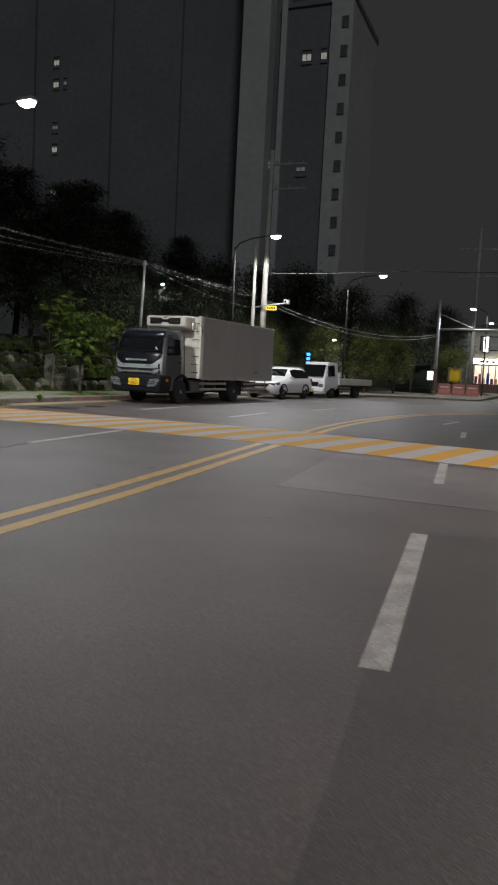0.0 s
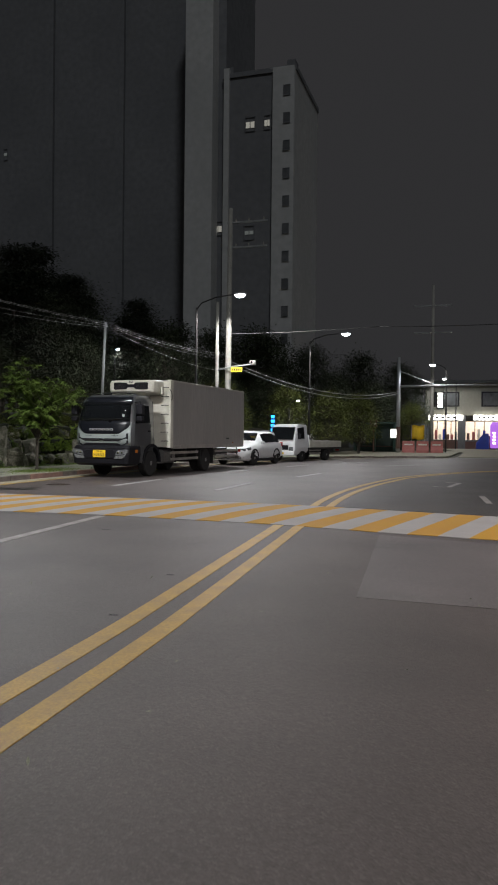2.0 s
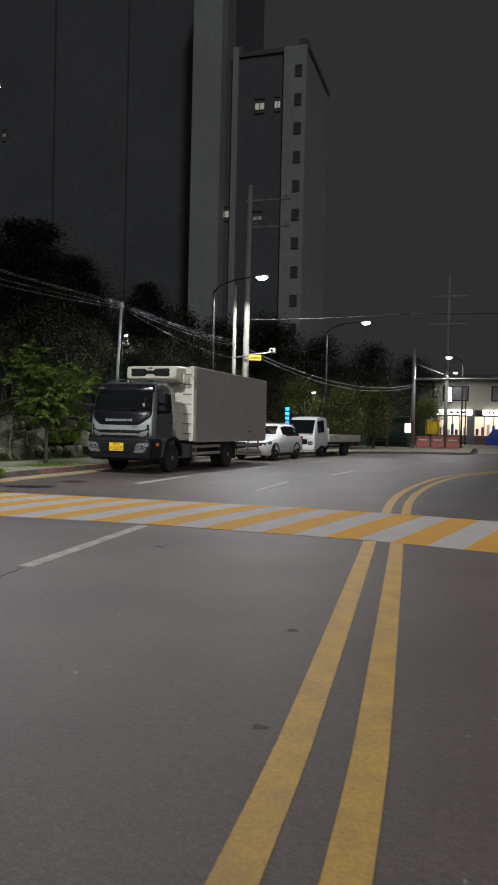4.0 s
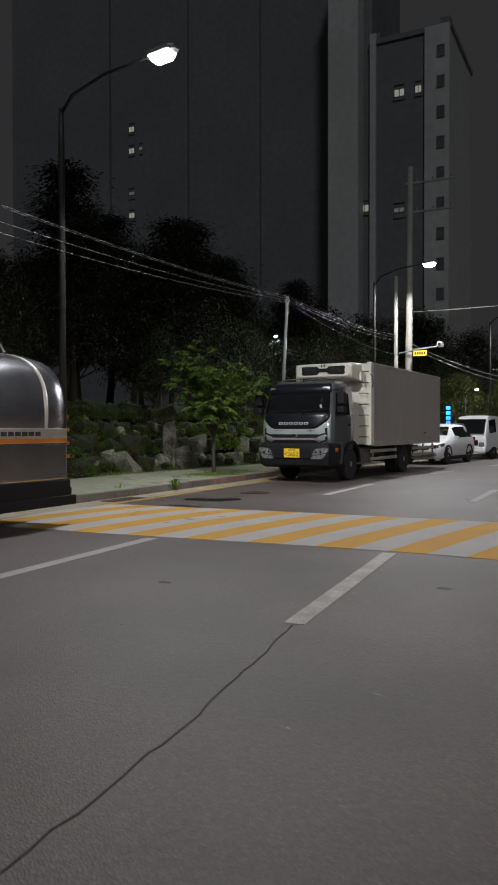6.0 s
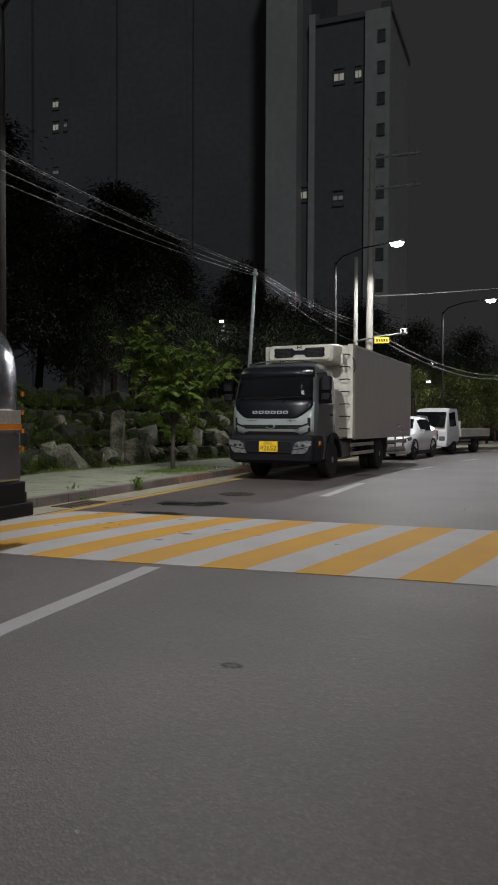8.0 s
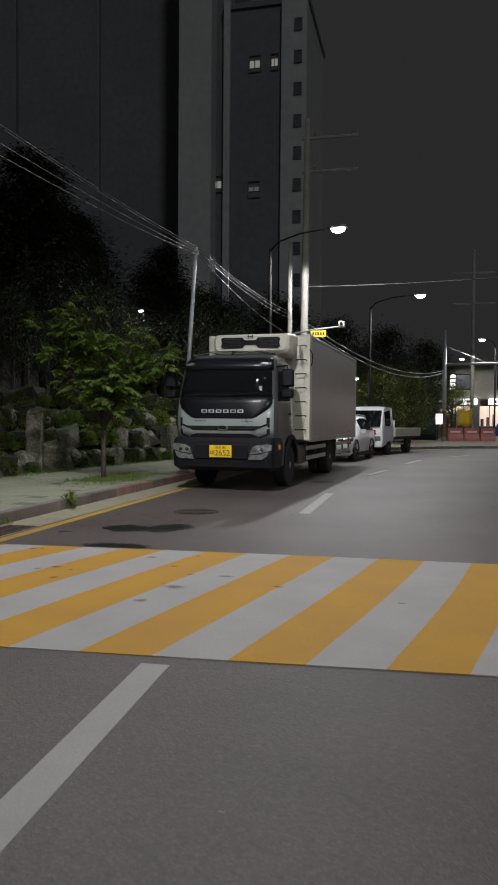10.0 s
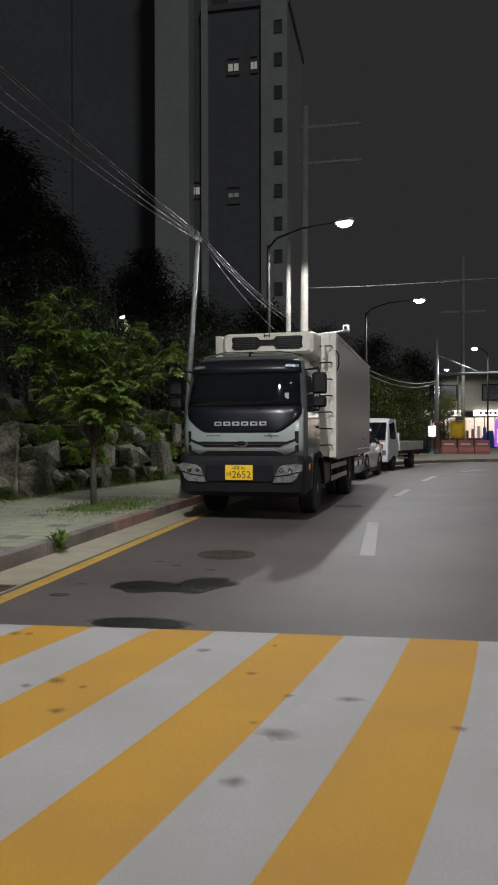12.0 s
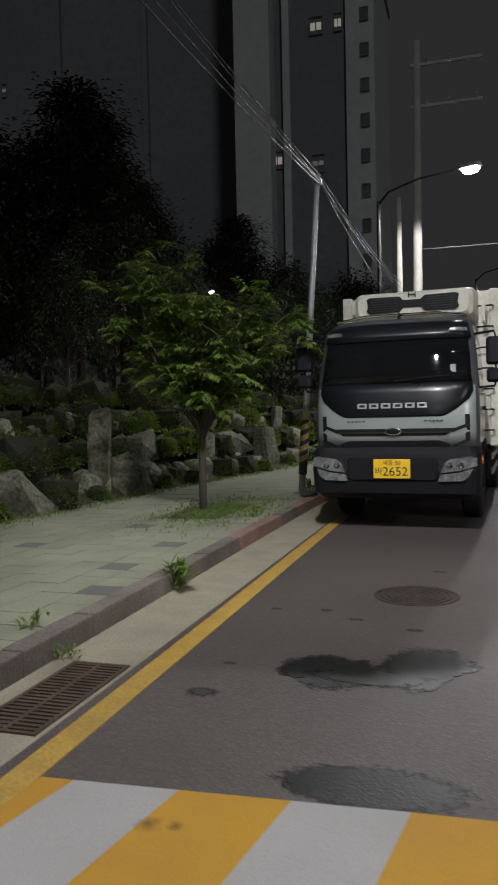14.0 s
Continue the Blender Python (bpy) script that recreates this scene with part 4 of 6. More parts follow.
# refrigeration unit
unit = part("cooling_unit", loft_y([(2.68, -0.94, 0.94, 2.95, 3.5, 0.08), (2.2, -0.93, 0.93, 2.98, 3.49, 0.1), (2.0, -0.9, 0.9, 3.02, 3.46, 0.12), (1.93, -0.84, 0.84, 3.08, 3.42, 0.12)]), "cream", lorry, "cream cooling unit above the cab", smooth=False)
half = [(0.13, 3.21), (0.19, 3.14), (0.64, 3.13), (0.7, 3.17), (0.68, 3.25), (0.7, 3.36), (0.65, 3.385), (0.19, 3.38), (0.13, 3.32)]
bm = bmesh.new()
bm.faces.new([bm.verts.new((x, 1.905, z)) for x, z in half + [(-x, z) for x, z in reversed(half)]])
r = bmesh.ops.extrude_face_region(bm, geom=list(bm.faces))
bmesh.ops.translate(bm, vec=(0, 0.05, 0), verts=[v for v in r["geom"] if isinstance(v, bmesh.types.BMVert)])
gr = part("cooling_grille", bm, "black", unit, "dark waisted louvred intake")
for s_ in (-1, 1):
    for k in range(6):
        part("louvre", box(*sorted((s_ * 0.22, s_ * 0.64)), 1.893, 1.91, 3.16 + 0.036 * k, 3.17 + 0.036 * k, 0.003), "chassis", gr)
    part("roof_bracket", box(*sorted((s_ * 1.0, s_ * 1.06)), 2.3, 2.5, 2.95, 3.22, 0.02), "cream", lorry)
part("unit_badge", boxes([(-0.06, -0.04, 1.905, 1.93, 3.36, 3.44), (0.04, 0.06, 1.905, 1.93, 3.36, 3.44), (-0.06, 0.06, 1.905, 1.93, 3.39, 3.41)], 0.003), "chassis", unit)
part("roof_fairing", tube([(-0.9, 0.75, 2.87), (-0.5, 0.7, 2.93), (0.5, 0.7, 2.93), (0.9, 0.75, 2.87)], 0.02, 6), "chrome", lorry)
part("aerial", tube([(0, 0.6, 2.85), (0, 0.62, 2.95)], 0.03, 6, 0.01), "black", lorry)


# ---- car bodies ----
def car_shell(rows):
    """Sections (y, half width, bottom, shoulder, roof half width, roof height) lofted along y."""
    rings = []
    for y, w, zb, zs, wr, zr in rows:
        half = [(w * 0.86, zb), (w * 0.98, zb + 0.1), (w, zb + 0.45 * (zs - zb)), (w * 0.97, zs), (wr, zr), (wr * 0.6, zr + 0.03)]
        rings.append([(x, y, z) for x, z in half] + [(-x, y, z) for x, z in reversed(half)])
    return loft(rings)


def side_glass(rows, s):
    bm = bmesh.new()
    a = [bm.verts.new((s * (w * 0.97 + (wr - w * 0.97) * 0.1 + 0.012), y, zs + (zr - zs) * 0.1)) for y, w, zb, zs, wr, zr in rows]
    b = [bm.verts.new((s * (w * 0.97 + (wr - w * 0.97) * 0.86 + 0.012), y, zs + (zr - zs) * 0.86)) for y, w, zb, zs, wr, zr in rows]
    for i in range(len(rows) - 1):
        bm.faces.new((a[i], a[i + 1], b[i + 1], b[i]))
    r = bmesh.ops.extrude_face_region(bm, geom=list(bm.faces))
    bmesh.ops.translate(bm, vec=(-s * 0.02, 0, 0), verts=[v for v in r["geom"] if isinstance(v, bmesh.types.BMVert)])
    return bm


suv = thing("parked_car", pose(-13.1, 36.75, 0, 0, 0, -8), "white sport utility car parked at the kerb", "car")
S = [(0.0, 0.7, 0.32, 0.62, 0.55, 0.66), (0.12, 0.84, 0.25, 0.78, 0.7, 0.84), (0.5, 0.9, 0.22, 0.9, 0.76, 0.97), (1.1, 0.92, 0.22, 0.98, 0.76, 1.06), (1.35, 0.92, 0.22, 1.0, 0.72, 1.14), (1.95, 0.92, 0.22, 1.02, 0.62, 1.56), (2.4, 0.92, 0.22, 1.03, 0.62, 1.64), (3.4, 0.92, 0.22, 1.05, 0.61, 1.63), (4.0, 0.91, 0.24, 1.06, 0.58, 1.52), (4.25, 0.9, 0.3, 1.05, 0.62, 1.2), (4.42, 0.86, 0.35, 0.95, 0.7, 1.0)]
part("body", car_shell(S), "carwhite", suv, smooth=True)
for s in (-1, 1):
    part("side_window", side_glass(S[5:9], s), "glass_dark", suv)
    part("headlight", loft_y([(0.05, min(s * 0.45, s * 0.78), max(s * 0.45, s * 0.78), 0.68, 0.8, 0.03), (0.45, min(s * 0.6, s * 0.915), max(s * 0.6, s * 0.915), 0.74, 0.88, 0.03)]), "lens", suv)
    part("fog_lamp", box(s * 0.62 - 0.1, s * 0.62 + 0.1, 0.02, 0.1, 0.38, 0.46, 0.02), "lens", suv)
    part("mirror", loft_y([(1.5, min(s * 0.95, s * 1.12), max(s * 0.95, s * 1.12), 1.02, 1.16, 0.03), (1.66, min(s * 0.95, s * 1.1), max(s * 0.95, s * 1.1), 1.03, 1.15, 0.03)]), "carwhite", suv)
    part("tail_lamp", box(*sorted((s * 0.72, s * 0.9)), 4.2, 4.38, 0.9, 1.1, 0.02), "redlens", suv)
    part("sill", box(*sorted((s * 0.86, s * 0.935)), 1.2, 3.1, 0.2, 0.34, 0.02), "black", suv)
    part("roof_rail", tube([(s * 0.6, 2.1, 1.64), (s * 0.61, 2.3, 1.69), (s * 0.6, 3.6, 1.67), (s * 0.57, 3.9, 1.58)], 0.018, 6), "galv", suv)
    for y in (0.88, 3.52):
        wheel(suv, s * 0.8, y, 0.35, 0.22, s)
        ar = bmesh.new()
        prev = None
        for i in range(11):
            a = math.pi * i / 10
            q = [ar.verts.new((s * x, y + rr * math.cos(a), 0.36 + rr * math.sin(a))) for x, rr in ((0.8, 0.44), (0.94, 0.44), (0.94, 0.37), (0.8, 0.37))]
            if prev:
                for k in range(4):
                    ar.faces.new((prev[k], prev[(k + 1) % 4], q[(k + 1) % 4], q[k]))
            prev = q
        part("wheel_arch", ar, "black", suv)
bm = bmesh.new()
f = bm.faces.new([bm.verts.new(p) for p in ((-0.68, 1.4, 1.17), (0.68, 1.4, 1.17), (0.58, 1.9, 1.53), (-0.58, 1.9, 1.53))])
r = bmesh.ops.extrude_face_region(bm, geom=[f])
bmesh.ops.translate(bm, vec=(0, -0.03, 0.02), verts=[v for v in r["geom"] if isinstance(v, bmesh.types.BMVert)])
part("windscreen", bm, "glass_dark", suv)
part("grille", box(-0.42, 0.42, -0.02, 0.1, 0.6, 0.72, 0.03), "black", suv)
part("lower_grille", box(-0.6, 0.6, 0.0, 0.14, 0.3, 0.46, 0.03), "black", suv)
part("number_plate", box(-0.26, 0.26, -0.03, 0.0, 0.48, 0.59, 0.005), "carwhite", suv)

flat = thing("flatbed_lorry", pose(-12.25, 43.1, 0, 0, 0, -15), "small white flatbed lorry parked at the kerb", "lorry")
F = [(0.0, 0.78, 0.38, 0.95, 0.72, 1.0), (0.06, 0.84, 0.34, 1.12, 0.76, 1.2), (0.3, 0.85, 0.34, 1.2, 0.74, 1.75), (0.5, 0.85, 0.36, 1.2, 0.74, 2.02), (0.8, 0.85, 0.5, 1.2, 0.74, 2.07), (1.5, 0.85, 0.5, 1.2, 0.74, 2.06), (1.6, 0.84, 0.5, 1.2, 0.73, 1.98)]
part("cab", car_shell(F), "carwhite", flat, smooth=False)
bm = bmesh.new()
f = bm.faces.new([bm.verts.new(p) for p in ((-0.74, -0.03, 1.24), (0.74, -0.03, 1.24), (0.7, 0.29, 1.92), (-0.7, 0.29, 1.92))])
r = bmesh.ops.extrude_face_region(bm, geom=[f])
bmesh.ops.translate(bm, vec=(0, 0.05, -0.02), verts=[v for v in r["geom"] if isinstance(v, bmesh.types.BMVert)])
part("windscreen", bm, "glass_dark", flat)
for s in (-1, 1):
    part("side_window", side_glass([(y, w, zb, zs, wr, zr) for y, w, zb, zs, wr, zr in ((0.45, 0.85, 0.36, 1.2, 0.75, 1.96), (1.2, 0.85, 0.5, 1.2, 0.74, 2.06))], s), "glass_dark", flat)
    part("headlight", box(s * 0.62 - 0.14, s * 0.62 + 0.14, -0.03, 0.1, 0.62, 0.82, 0.03), "lens", flat)
    part("mirror", box(*sorted((s * 0.93, s * 1.08)), 0.2, 0.3, 1.25, 1.55, 0.03), "black", flat)
    part("mirror_arm", tube([(s * 0.8, 0.3, 1.5), (s * 1.0, 0.26, 1.52)], 0.012, 5), "black", flat)
    wheel(flat, s * 0.72, 0.95, 0.35, 0.2, s)
    wheel(flat, s * 0.68, 4.0, 0.35, 0.3, s, True)
    part("side_board", box(*sorted((s * 0.83, s * 0.87)), 1.75, 5.9, 0.78, 1.16, 0.01), "cream", flat)
    part("chassis_rail", box(*sorted((s * 0.3, s * 0.38)), 0.5, 5.75, 0.5, 0.66, 0.01), "chassis", flat)
    part("tail_lamp", box(s * 0.6 - 0.12, s * 0.6 + 0.12, 5.85, 5.91, 0.55, 0.65, 0.01), "redlens", flat)
    for z in (0.42, 0.58):
        part("side_guard", box(*sorted((s * 0.8, s * 0.83)), 1.8, 3.2, z, z + 0.07, 0.006), "alu_rail", flat)
part("bed", box(-0.85, 0.85, 1.75, 5.9, 0.68, 0.78, 0.01), "chassis", flat)
part("tailboard", box(-0.83, 0.83, 5.86, 5.9, 0.78, 1.16, 0.01), "alu_rail", flat)
part("headboard", box(-0.84, 0.84, 1.7, 1.75, 0.78, 1.5, 0.01), "carwhite", flat)
part("grille", box(-0.45, 0.45, -0.02, 0.06, 0.66, 0.92, 0.02), "black", flat)
part("bumper", box(-0.84, 0.84, -0.06, 0.12, 0.36, 0.58, 0.04), "carwhite", flat)
part("number_plate", box(-0.2, 0.2, -0.075, -0.06, 0.42, 0.53, 0.004), "plate", flat)

# ---- the tank lorry ----
tank = thing("tank_lorry", pose(-14.22, 7.35, 0) @ Matrix.Diagonal((1, 1, 0.97, 1)), "polished steel tank lorry parked at the kerb", "lorry")
rows = []
for y, k in ((0.0, 0.6), (0.1, 0.82), (0.3, 1.0), (2.5, 1.0), (5.0, 1.0), (7.5, 1.0), (7.75, 0.97), (7.88, 0.87), (7.97, 0.65), (8.0, 0.35)):
    rows.append([(1.17 * k * math.copysign(abs(math.cos(a)) ** 0.75, math.cos(a)), y, 1.72 + 0.93 * k * math.copysign(abs(math.sin(a)) ** 0.75, math.sin(a))) for a in [2 * math.pi * i / 36 for i in range(36)]])
vessel = part("tank", loft(rows), "steel", tank, "polished stainless steel vessel", smooth=True)
for y in (0.6, 2.9, 5.2, 7.3):
    part("band", loft([[(x * 1.008, y + d, 1.72 + (z - 1.72) * 1.008) for x, _, z in rows[4]] for d in (0, 0.06)]), "alu_rail", vessel, smooth=True)
part("walkway", boxes([(-0.35, 0.35, 0.6, 7.2, 2.64, 2.67), (-0.37, -0.33, 0.6, 7.2, 2.67, 2.75), (0.33, 0.37, 0.6, 7.2, 2.67, 2.75)]), "alu_rail", tank)
part("manlid", lathe([(0.26, 2.66), (0.26, 2.8), (0.2, 2.86), (0.02, 2.88)], 18, "z"), "steel", tank, at=Matrix.Translation((0, 4, 0)))
part("handrail", tube([(0.3, 6.5, 2.67), (0.3, 6.55, 2.8), (0.3, 7.3, 2.8), (0.3, 7.4, 2.67)], 0.02, 6), "galv", tank)
for s in (-1, 1):
    belt = part("side_belt", box(*sorted((s * 1.1, s * 1.19)), 0.2, 7.75, 1.28, 1.5, 0.015), "alu_rail", tank, "steel belt with an orange stripe")
    part("stripe", box(*sorted((s * 1.188, s * 1.194)), 0.2, 7.75, 1.29, 1.35, 0), "amber", belt)
    for k in range(7):
        part("belt_lettering", box(*sorted((s * 1.188, s * 1.195)), 6.3 + 0.13 * k, 6.4 + 0.13 * k, 1.39, 1.45, 0), "chassis", belt)
    part("side_cabinet", box(*sorted((s * 0.7, s * 1.15)), 3.0, 7.8, 0.72, 1.28, 0.03), "steel", tank, "steel side cabinet")
    part("mudguard", box(*sorted((s * 0.7, s * 1.17)), 3.0, 7.85, 0.4, 0.72, 0.02), "black", tank)
    part("under_rail", box(*sorted((s * 1.0, s * 1.2)), 5.8, 7.95, 0.33, 0.48, 0.02), "black", tank)
    part("mud_flap", box(*sorted((s * 0.7, s * 1.1)), 6.4, 6.43, 0.08, 0.5, 0.005), "rubber", tank)
    for y in (0.9, 4.6, 5.7):
        wheel(tank, s * 0.95, y, 0.5, 0.28, s)
        part("fender", box(*sorted((s * 0.75, s * 1.15)), y - 0.6, y + 0.6, 1.05, 1.1, 0.02), "black", tank)
    for k in range(4):
        part("marker_lamp", box(*sorted((s * 1.17, s * 1.19)), 7.76, 7.8, 1.55 + 0.2 * k - 0.5, 1.6 + 0.2 * k - 0.5, 0.004), "amber", tank)
part("chassis_beam", box(-0.45, 0.45, 0.0, 7.8, 0.6, 0.85, 0.02), "chassis", tank)
part("rear_beam", box(-1.15, 1.15, 7.75, 7.9, 0.42, 0.6, 0.02), "black", tank)
tcab = part("cab", loft_z([(0.5, -1.1, 1.1, -2.2, -0.2, 0.15), (1.3, -1.15, 1.15, -2.25, -0.2, 0.18), (2.2, -1.1, 1.1, -2.05, -0.2, 0.2), (2.7, -1.0, 1.0, -1.8, -0.25, 0.25)]), "carwhite", tank, "white cab")
wheel(tank, -0.95, -1.3, 0.5, 0.28, -1)
wheel(tank, 0.95, -1.3, 0.5, 0.28, 1)


# ---- towers and houses beyond ----
def tower(name, x0, x1, y0, y1, h, material, cols, floors, z0, label, lit=(), slabs=(), dark=9, dim=()):
    o = thing(name, pose((x0 + x1) / 2, y0, 0), label, "apartment tower", "apartment towers")
    w = (x1 - x0) / 2
    wl = part("wall", box(-w, w, 0, y1 - y0, 0, h, 0.05), material, o)
    part("roof", boxes([(-w - 0.15, w + 0.15, -0.15, y1 - y0 + 0.15, h, h + 0.5)]), material, o)
    for k in range(max(2, int(w / 1.6))):
        x = -w + 0.5 + (2 * w - 1) * k / (max(2, int(w / 1.6)) - 1)
        part("parapet", box(x - 0.45, x + 0.45, 0.1, 1.4, h + 0.5, h + 1.2, 0.03), material, o)
    for a, b, d, hh, m in slabs:
        part("wall_slab", box(a, b, -d, 0.2, 0, hh, 0.04), m, o)
    me = from_bm("pane", boxes([(-0.5, 0.5, -0.04, 0.02, 0, 1.3)], 0), "pane")
    mf = from_bm("window_frame", boxes([(-0.58, -0.5, -0.07, 0.0, -0.08, 1.38), (0.5, 0.58, -0.07, 0.0, -0.08, 1.38), (-0.58, 0.58, -0.07, 0.0, -0.14, -0.02), (-0.58, 0.58, -0.07, 0.0, 1.3, 1.38)], 0), material)
    ml = from_bm("pane", boxes([(-0.45, -0.06, -0.05, 0.02, 0.25, 0.85), (0.06, 0.45, -0.05, 0.02, 0.25, 0.85)], 0), "lit")
    md = from_bm("pane", boxes([(-0.45, -0.06, -0.05, 0.02, 0.45, 0.8), (0.06, 0.45, -0.05, 0.02, 0.45, 0.8)], 0), "lit_dim")
    for c, (x, d, sx) in enumerate(cols):  # columns of windows
        for k in range(floors):
            z = z0 + 2.8 * k
            if z > h - 2:
                continue
            on = (c, k) in lit or (c, k) in dim
            if not on and c >= dark:
                continue
            q = part("window", mf, None, o, at=Matrix.Translation((x, -d - 0.005, z if on else z + 0.22)) @ Matrix.Diagonal((sx, 1, 1 if on else 0.7, 1)))
            part("pane", md if (c, k) in dim else ml if on else me, None, q, "warm lit window" if on else "")
    return o


# main tower: a bright end slab with a column of small windows, a recessed middle, and a taller slab
Z0 = 33.64 - 0.65 - 2.8 * 11
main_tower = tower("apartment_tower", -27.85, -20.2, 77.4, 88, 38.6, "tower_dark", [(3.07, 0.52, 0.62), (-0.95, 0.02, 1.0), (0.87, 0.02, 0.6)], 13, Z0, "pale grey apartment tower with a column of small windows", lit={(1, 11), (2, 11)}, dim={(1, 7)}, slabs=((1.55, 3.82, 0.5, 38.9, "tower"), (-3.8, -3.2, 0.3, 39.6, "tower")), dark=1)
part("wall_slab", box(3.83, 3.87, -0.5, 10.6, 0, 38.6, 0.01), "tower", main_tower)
tower("apartment_tower", -31.7, -28.65, 76, 90, 62, "tower", [(1.95, 0.02, 0.7)], 22, Z0, "taller pale apartment tower slab beside its neighbour", dark=0)
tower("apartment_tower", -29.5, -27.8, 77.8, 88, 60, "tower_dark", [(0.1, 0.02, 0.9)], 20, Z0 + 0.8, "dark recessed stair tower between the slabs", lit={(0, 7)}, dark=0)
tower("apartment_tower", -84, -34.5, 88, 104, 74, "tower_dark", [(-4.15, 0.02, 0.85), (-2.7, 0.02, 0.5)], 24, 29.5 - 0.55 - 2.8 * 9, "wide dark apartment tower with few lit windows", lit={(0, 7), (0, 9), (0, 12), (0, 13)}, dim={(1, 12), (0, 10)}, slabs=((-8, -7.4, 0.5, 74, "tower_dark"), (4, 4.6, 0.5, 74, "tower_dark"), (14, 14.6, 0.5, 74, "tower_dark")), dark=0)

shop = thing("corner_shop", pose(-0.99, 99, 0.0) @ Matrix.Diagonal((1.52, 1.52, 1.3, 1)), "two storey cream corner building with lit shops below", "building")
part("wall", box(-4.9, 9.5, 0, 9, 3.2, 6.2, 0.03), "wall_cream", shop)
part("roof", box(-5.2, 9.8, -0.3, 9.3, 6.2, 6.5, 0.04), "wall_grey", shop)
for a, b in ((-4.9, -4.5), (-2.3, -1.7), (1.2, 1.7), (5, 5.5), (9, 9.5)):
    part("pier", box(a, b, 0, 9, 0, 3.2, 0.008), "wall_grey", shop)
part("rear_wall", box(-4.5, 9, 4, 4.3, 0, 3.2, 0.008), "wall_grey", shop)
part("plinth", boxes([(-4.5, -2.3, -0.2, 0.1, 0, 0.85), (-1.7, 1.2, -0.2, 0.1, 0, 0.7)]), "brick_dark", shop)
for a, b in ((-4.5, -2.3), (-1.7, 1.2), (1.7, 5)):
    g = part("shop_window", box(a, b, 0.5, 0.55, 0.85, 2.6, 0), "shop_glow", shop, "brightly lit shop window")
    for k in range(1, 4):
        part("mullion", box(a + (b - a) * k / 4 - 0.03, a + (b - a) * k / 4 + 0.03, 0.44, 0.5, 0.85, 2.6, 0), "black", g)
    for k in range(7):
        zz = 0.9 + random.uniform(0, 0.7)
        xx = a + (b - a) * (k + 0.5) / 7
        part("goods", box(xx - 0.11, xx + 0.11, 0.3, 0.46, 0.86, zz + 0.35, 0.02), ("brick_dark", "barrier", "cream", "blue_tarp")[k % 4], shop)
for a, b in ((-4.6, -1.9), (-1.1, 0.9), (1.6, 4.8)):
    s_ = part("shop_sign", box(a, b, -0.35, -0.05, 2.72, 3.2, 0.03), "sign_glow", shop, "white glowing shop sign")
    for k in range(4):
        x = a + (b - a) * (0.2 + 0.17 * k)
        part("sign_lettering", box(x, x + (b - a) * 0.09, -0.37, -0.352, 2.85, 3.07, 0), "ink", s_)
for x in (-3.2, 0.5, 3.6):
    w_ = part("window", box(x - 1.0, x + 1.0, -0.06, 0.05, 4.0, 5.4, 0.02), "black", shop)
    part("pane", box(x - 0.9, x + 0.9, -0.08, -0.05, 4.1, 5.3, 0), "pane", w_)
ps = thing("pillar_sign", pose(-0.1, 96.6, 0.0) @ Matrix.Diagonal((1.52, 1.52, 1.3, 1)), "upright purple glowing advertising pillar", "sign")
part("body", loft_z([(0, -0.38, 0.38, -0.2, 0.2, 0.1), (2.2, -0.4, 0.4, -0.22, 0.22, 0.12), (2.5, -0.25, 0.25, -0.15, 0.15, 0.1)]), "purple_glow", ps)
part("base", box(-0.45, 0.45, -0.3, 0.3, 0, 0.12, 0.02), "black", ps)
for k in range(4):
    part("sign_lettering", box(-0.2, 0.0, -0.25, -0.2, 0.5 + 0.3 * k, 0.68 + 0.3 * k, 0), "sign_glow", ps)
vs = thing("blade_sign", pose(-6.6, 98.6, 4.9) @ Matrix.Scale(1.4, 4), "small vertical white glowing blade sign on the wall", "sign")
part("case", box(-0.28, 0.28, -0.3, 0.3, 0, 1.5, 0.03), "black", vs)
for k in range(4):
    part("lit_letter", box(-0.2, 0.2, -0.33, -0.3, 0.12 + 0.34 * k, 0.38 + 0.34 * k, 0), "sign_glow", vs)
house = thing("low_house", pose(-11.5, 96, 0), "grey low building behind the trees", "building")
part("wall", box(-6, 3, 0, 8, 0, 7.4, 0.03), "wall_grey", house)
part("roof", box(-6.3, 3.3, -0.3, 8.3, 7.4, 7.8, 0.04), "wall_grey", house)
for x in (-4.5, -2, 0.5):
    for z in (2, 4.8):
        w_ = part("window", box(x - 0.8, x + 0.8, -0.06, 0.05, z, z + 1.4, 0.02), "black", house)
        part("pane", box(x - 0.7, x + 0.7, -0.08, -0.05, z + 0.1, z + 1.3, 0), "pane", w_)
far = thing("far_house", pose(22, 112, 0), "dark building across the side street", "building")
part("wall", box(-8, 20, 0, 10, 0, 9, 0.03), "wall_grey", far)
part("roof", box(-8.3, 20.3, -0.3, 10.3, 9, 9.4, 0.04), "wall_grey", far)
for x in (-6, -2, 2, 6, 10):
    for z in (1.5, 4.5, 7):
        w_ = part("window", box(x - 0.9, x + 0.9, -0.06, 0.05, z, z + 1.3, 0.02), "black", far)
        part("pane", box(x - 0.8, x + 0.8, -0.08, -0.05, z + 0.1, z + 1.2, 0), "pane", w_)

tagged(part("pavement_corner", sheet([(-13, 52), (-11.4, 49.4), (-9.1, 52.6), (-6.6, 54.4), (-4.7, 55.0), (-3.8, 56.2), (-3.5, 76), (-13, 76)], 0.12, 0.1), "concrete"), "pale concrete footway at the street corner", "pavement", kind="structure")

